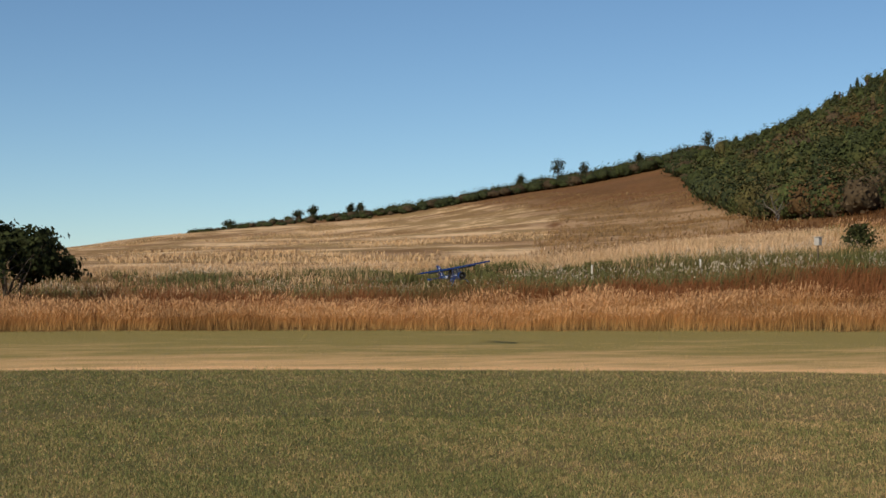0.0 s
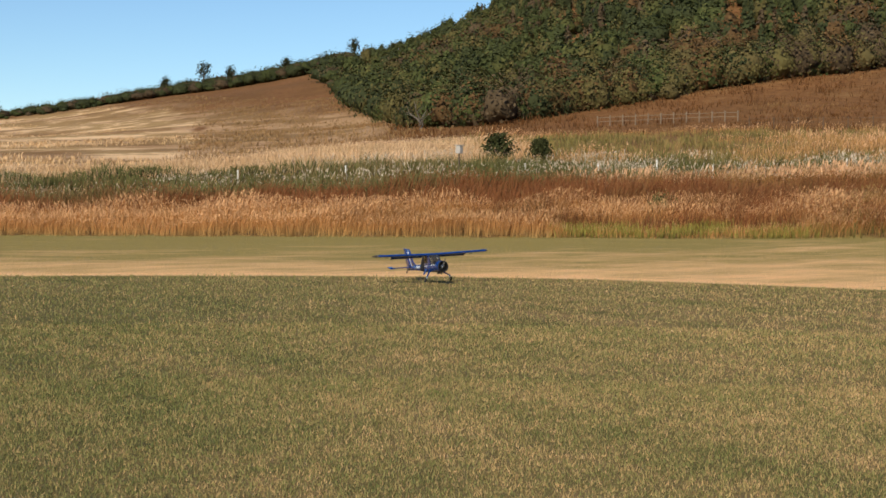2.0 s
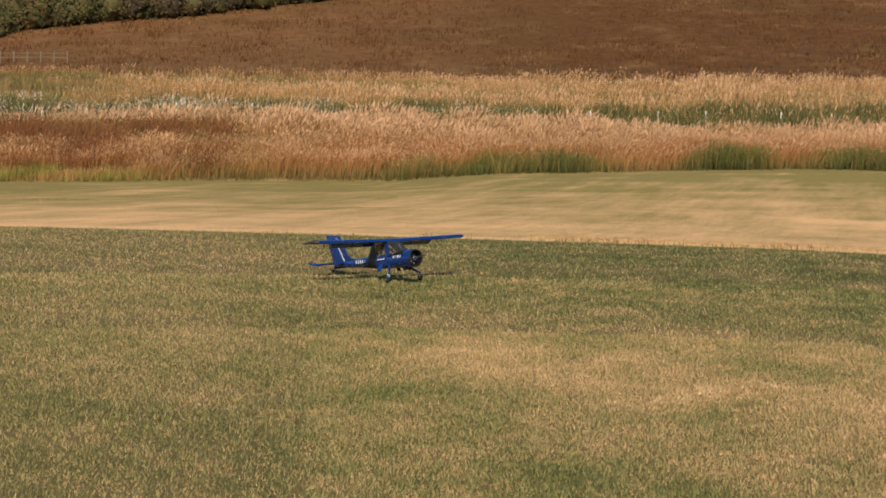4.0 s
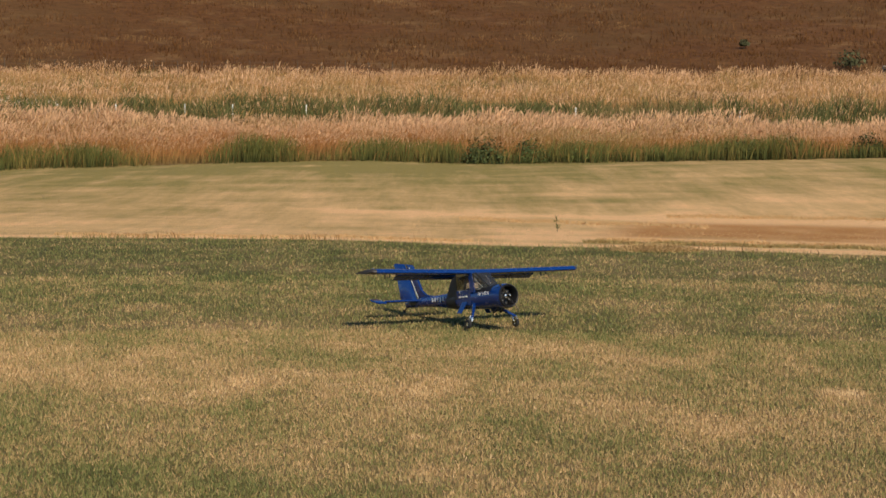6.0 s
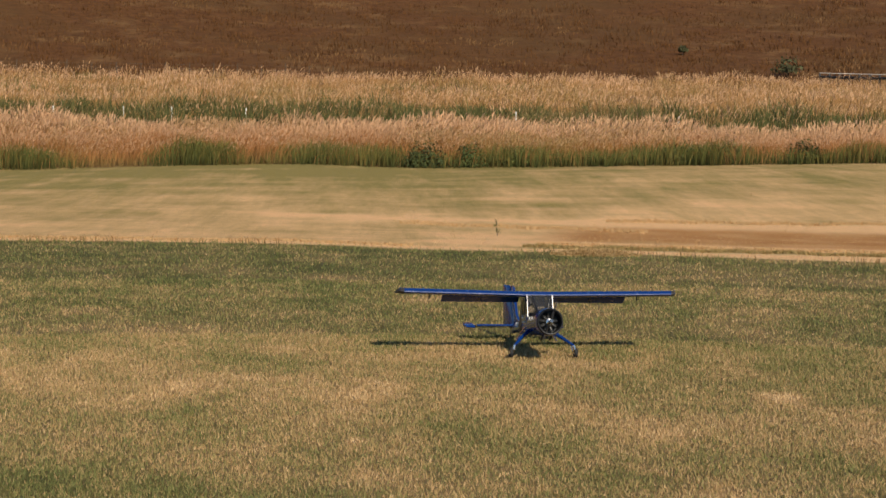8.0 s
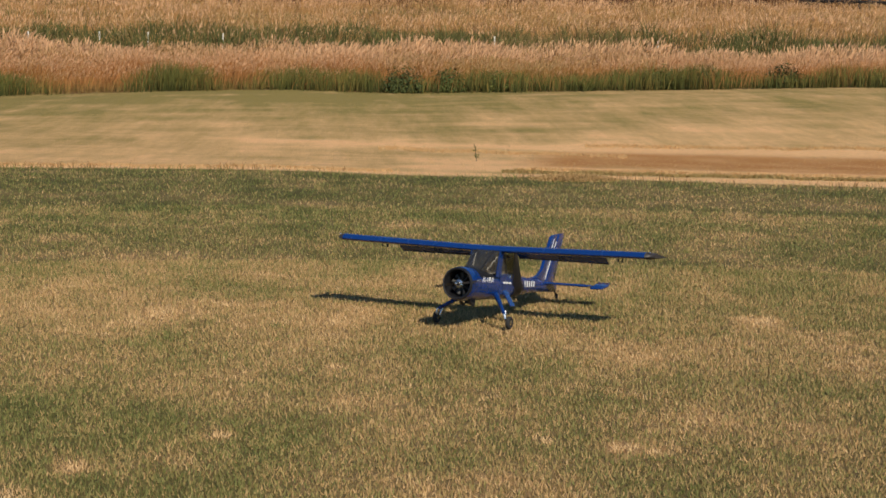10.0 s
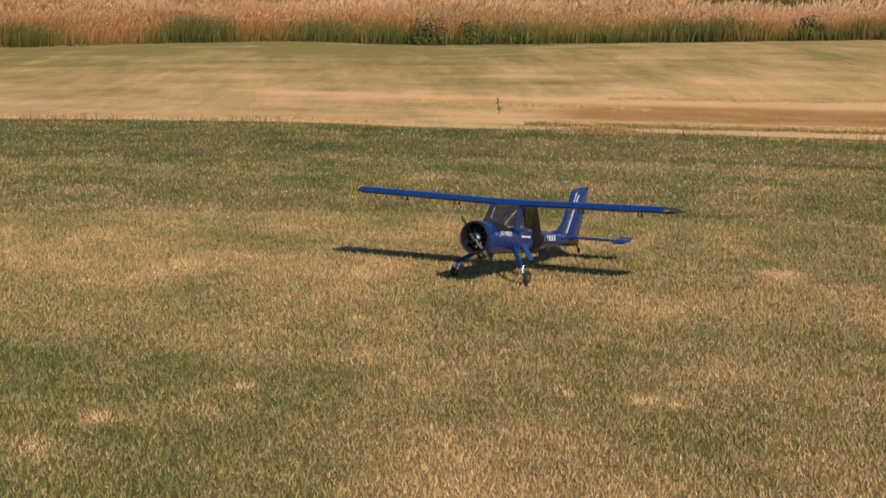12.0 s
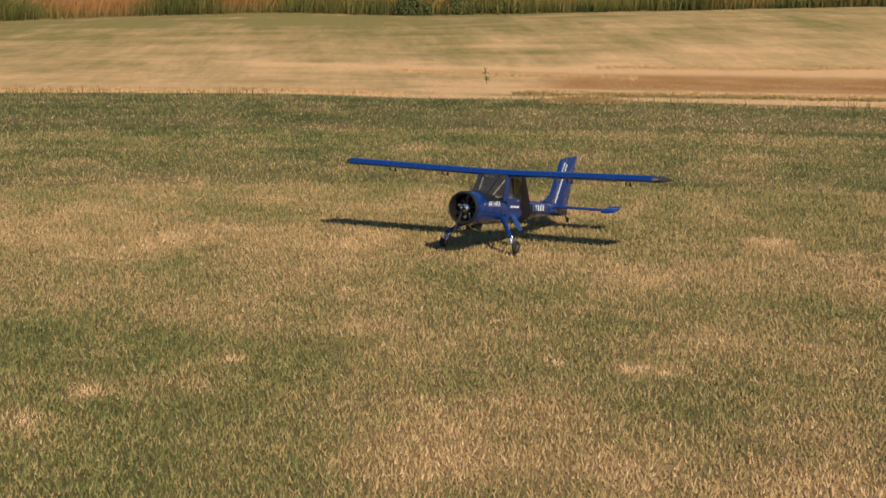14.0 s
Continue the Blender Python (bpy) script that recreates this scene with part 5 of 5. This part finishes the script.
def build_tail():
    def slab(outline, half, edge=0.35):
        """A thin vertical surface with a softened rim, outline in (u, w)."""
        cu = sum(p[0] for p in outline) / len(outline)
        cw = sum(p[1] for p in outline) / len(outline)
        ins = [(cu + (u - cu) * 0.86, cw + (w - cw) * 0.93) for u, w in outline]
        return loft([[(u, -half, w) for u, w in ins], [(u, -half * edge, w) for u, w in outline], [(u, half * edge, w) for u, w in outline], [(u, half, w) for u, w in ins]])
    fin = slab([(-0.9, 0.04), (-1.06, 0.065), (-1.14, 0.11), (-1.31, 0.368), (-1.325, 0.372), (-1.425, 0.384), (-1.2, 0.02), (-1.18, -0.0)], 0.011)
    f = part("fin", level(fin), m_blue, plane, "swept blue tail fin")
    for s in (-1, 1):
        part("fin_stripe", level(sheet([(-1.335, s * 0.0125, 0.345), (-1.345, s * 0.0125, 0.345), (-1.3, s * 0.0125, 0.27), (-1.29, s * 0.0125, 0.27)], 0.001 * s)), m_white, f, "short white stripe")
        part("fin_stripe", level(sheet([(-1.375, s * 0.0125, 0.33), (-1.388, s * 0.0125, 0.33), (-1.215, s * 0.0125, 0.05), (-1.2, s * 0.0125, 0.05)], 0.001 * s)), m_white, f, "long white stripe along the rudder hinge")
    base, head = Vector((-1.215, 0, 0.0)), Vector((-1.43, 0, 0.384))
    rud = slab([(p[0] - base.x, p[1]) for p in ((-1.222, 0.005), (-1.438, 0.384), (-1.56, 0.397), (-1.575, 0.385), (-1.47, 0.1), (-1.445, 0.03), (-1.3, 0.0))], 0.009)
    r = part("rudder", rud, m_blue, plane, "blue rudder turned with the steering")
    RUDDER.append((r, base, (head - base).normalized()))
    part("rudder_horn", box((0.02, 0.012, 0.022), (-0.19, 0, 0.22), 0.003), m_black, r)

    def flat(outline, half):
        cu = sum(p[0] for p in outline) / len(outline)
        cy = sum(p[1] for p in outline) / len(outline)
        ins = [(cu + (u - cu) * 0.88, cy + (y - cy) * 0.95) for u, y in outline]
        return loft([[(u, y, -half) for u, y in ins], [(u, y, -half * 0.3) for u, y in outline], [(u, y, half * 0.3) for u, y in outline], [(u, y, half) for u, y in ins]])
    for s in (-1, 1):
        st = flat([(-1.16, s * 0.02), (-1.21, s * 0.345), (-1.3, s * 0.345), (-1.3, s * 0.02)], 0.009)
        bmesh.ops.transform(st, matrix=Matrix.Translation((0, 0, 0.022)), verts=st.verts)
        part("tailplane", level(st), m_blue, plane)
        el = flat([(p[0] + 1.305, p[1]) for p in ((-1.305, s * 0.02), (-1.305, s * 0.352), (-1.41, s * 0.352), (-1.41, s * 0.05))], 0.006)
        bmesh.ops.transform(el, matrix=Matrix.Translation((-1.305, 0, 0.022)) @ Matrix.Rotation(radians(-5), 4, "Y"), verts=el.verts)
        horn = flat([(0.075, s * 0.352), (0.06, s * 0.43), (-0.02, s * 0.45), (-0.1, s * 0.44), (-0.1, s * 0.354)], 0.008)
        bmesh.ops.transform(horn, matrix=Matrix.Translation((-1.305, 0, 0.022)) @ Matrix.Rotation(radians(14), 4, "Y"), verts=horn.verts)
        el = join(el, horn)
        part("elevator", level(el), m_blue, plane, "blue elevator with its balance horn dipping at the tip")
    leg = part("tail_leg", tube([(-1.38, 0, 0.085), (-1.43, 0, 0.05), (-1.45, 0, 0.022)], [0.007, 0.006, 0.004], 8), m_black, plane)
    part("tail_wheel", turned([(-0.006, 0.012), (-0.005, 0.019), (0.005, 0.019), (0.006, 0.012)], 14, "Y"), m_rubber, leg)
    leg.children[0].location = (-1.46, 0, 0.019)


RUDDER = []
WHEELS = []


def build_gear():
    for s in (-1, 1):
        a, k = Vector((-0.17, s * 0.085, 0.2)), Vector((0.028, s * 0.238, 0.1))
        leg = tube([a, a.lerp(k, 0.5) + Vector((0, 0, 0.004)), k], [0.02, 0.015, 0.011], 12)
        g = part("main_leg", leg, m_blue, plane, "long blue landing gear leg")
        part("fork", join(tube([k, (0.034, s * 0.246, 0.075), (0.0, s * 0.243, 0.042)], [0.012, 0.01, 0.007], 10), tube([(-0.02, s * 0.225, 0.11), (0.006, s * 0.243, 0.05)], 0.008, 10), box((0.022, 0.02, 0.024), (0.024, s * 0.241, 0.088), 0.004)), m_chrome, g, "bright metal shock strut and trailing fork")
        hub = new("main_wheel")
        hub.parent = plane
        part("tyre", turned([(-0.012, 0.026), (-0.014, 0.034), (-0.009, 0.041), (0.009, 0.041), (0.014, 0.034), (0.012, 0.026)], 22, "Y"), m_rubber, hub)
        part("rim", turned([(-0.0125, 0.012), (-0.011, 0.026), (0.011, 0.026), (0.0125, 0.012)], 16, "Y"), m_chrome, hub, "small bright wheel rim")
        hub.location = (0.0, s * 0.262, 0.041)
        WHEELS.append(hub)
        step = sheet([(-0.255, s * 0.1, 0.215), (-0.325, s * 0.1, 0.205), (-0.315, s * 0.165, 0.105), (-0.25, s * 0.165, 0.11)], 0.006)
        part("boarding_step", step, m_blue, plane, "flat blue boarding step plate")


PROPS = []


def build_propeller():
    hub = part("propeller", join(turned([(-0.01, 0.014), (0.012, 0.014), (0.03, 0.008), (0.034, 0.0)], 14)), m_chrome, plane, "two-blade propeller turning fast")
    for s in (-1, 1):
        rings = []
        for q, c, tw in ((0.012, 0.01, 60), (0.05, 0.016, 45), (0.1, 0.018, 28), (0.14, 0.015, 18), (0.17, 0.007, 14)):
            a = radians(tw) * s
            rings.append([(math.sin(a) * k * c / 2 + e, math.cos(a) * k * c / 2, s * q) for k, e in ((-1, 0), (0, 0.002), (1, 0), (0, -0.002))])
        part("blade", loft(rings), m_wood, hub, "thin dark propeller blade")
    PROPS.append(hub)


def lettering(text, size, m, parent, name, label):
    c = bpy.data.curves.new(name, "FONT")
    c.body, c.size, c.extrude, c.align_x = text, size, 0.0006, "CENTER"
    o = new(name, c)
    dg = bpy.context.evaluated_depsgraph_get()
    me = bpy.data.meshes.new_from_object(o.evaluated_get(dg))
    bpy.data.objects.remove(o)
    bpy.data.curves.remove(c)
    me.materials.clear()
    me.materials.append(m_white)
    o = new(name, me)
    o.parent = parent
    o.matrix_basis = m
    return tagged(o, label)


def build_markings():
    for s in (-1, 1):
        x_axis, z_axis = Vector((-1.0 * s, 0, 0)), Vector((0, s, 0.0))
        y_axis = z_axis.cross(x_axis)
        rot = Matrix((x_axis, y_axis, z_axis)).transposed().to_4x4()
        lettering("AI-14RA", 0.05, NOSE_UP @ Matrix.Translation((0.005, s * 0.1095, 0.018)) @ rot, plane, "engine_lettering", "white lettering AI-14RA on the nose")
        for u0, u1, w0, w1, y in ((-0.245, -0.262, 0.012, 0.026, 0.1075), (-0.266, -0.282, 0.012, 0.026, 0.107), (-0.292, -0.33, 0.012, 0.025, 0.106), (-0.34, -0.385, 0.011, 0.024, 0.105)):
            part("marking_bar", level(sheet([(u0, s * y, w0), (u1, s * (y - 0.0005), w0), (u1, s * (y - 0.0005), w1), (u0, s * y, w1)], 0.001 * s)), m_white, plane, "small white bar on the door")
        for k in range(5):
            u0 = -0.67 - k * 0.052
            y = float(np.interp(-u0, [0.62, 0.85, 1.1], [0.0855, 0.063, 0.043]))
            part("registration_bar", level(sheet([(u0, s * y, -0.008 + 0.001 * k), (u0 - 0.024, s * (y - 0.0024), -0.008), (u0 - 0.024, s * (y - 0.0024), 0.034), (u0, s * y, 0.034)], 0.0015 * s)), m_white, plane, "white bar on the rear fuselage")


build_fuselage()
build_cabin()
for pane in [ob for ob in bpy.data.objects if ob.name.startswith(("windscreen", "door_window", "rear_window"))]:
    pane.visible_shadow = False
build_wing()
build_tail()
build_gear()
build_propeller()
build_markings()

PLANE_ROWS = [
    (0.0, -36.240, 26.930, 1.730, 9.83, 4.40, -11.98),
    (0.5, -31.575, 25.708, 1.189, 8.34, 3.29, -16.54),
    (1.0, -27.190, 24.476, 0.814, 6.59, 3.70, -20.63),
    (1.5, -23.236, 23.330, 0.415, 6.99, 3.83, -22.35),
    (2.0, -19.395, 22.062, 0.028, 2.62, 3.18, -23.95),
    (2.5, -16.003, 21.251, 0.034, -0.82, -0.08, -25.20),
    (3.0, -12.222, 19.918, -0.004, -1.52, 0.74, -27.89),
    (3.5, -8.884, 18.918, -0.010, 0.39, -0.11, -29.28),
    (4.0, -6.044, 18.024, -0.006, 0.77, 0.03, -33.33),
    (4.2, -5.047, 17.763, -0.001, -0.00, -1.04, -35.31),
    (6.3, 0.731, 13.627, 0.009, -1.20, -0.24, -60.99),
    (6.5, 0.849, 13.454, 0.006, -0.40, -0.12, -64.65),
    (7.5, 1.127, 12.838, 0.006, -0.64, -0.31, -76.03),
    (8.2, 1.285, 12.215, -0.007, -0.33, -1.29, -87.88),
    (10.3, 0.680, 10.109, -0.003, -0.01, 0.32, -120.03),
    (12.5, 0.680, 10.109, -0.002, -0.00, 0.25, -120.02),
    (14.0, 0.680, 10.109, -0.002, -0.00, 0.25, -120.02),
]


def motions():
    walk(plane, [(t, pose(*p)) for t, *p in PLANE_ROWS])
    for f in FLAPS:
        walk(f, [(t, FLAP_HINGE @ Matrix.Rotation(radians(-a), 4, "Y")) for t, a in ((0.0, 32), (10.0, 32), (10.4, 22), (10.9, 0), (14.0, 0))])
    for r, base, axis in RUDDER:
        walk(r, [(t, NOSE_UP @ Matrix.Translation(base) @ Matrix.Rotation(radians(a), 4, axis)) for t, a in ((0.0, 0), (4.2, 4), (5.6, 18), (8.2, 20), (9.6, 14), (10.4, 0), (14.0, 0))])
    frames = int(14.0 * FPS)
    for p in PROPS:
        walk(p, [(k / FPS, NOSE_UP @ Matrix.Translation((0.235, 0, 0)) @ Matrix.Rotation(radians(40 + 83.0 * k), 4, "X")) for k in range(frames + 1)])
    for h in WHEELS:
        spot, angle, rows = h.location.copy(), 0.0, []
        for k in range(0, frames + 1, 2):
            t = k / FPS
            speed = np.interp(t, [0, 2.0, 2.2, 4.2, 6.3, 8.2, 10.0, 10.3, 14], [0, 0, 80, 60, 20, 22, 12, 0, 0])
            rows.append((t, Matrix.Translation(spot) @ Matrix.Rotation(radians(angle), 4, "Y")))
            angle += float(speed)
        walk(h, rows)


motions()
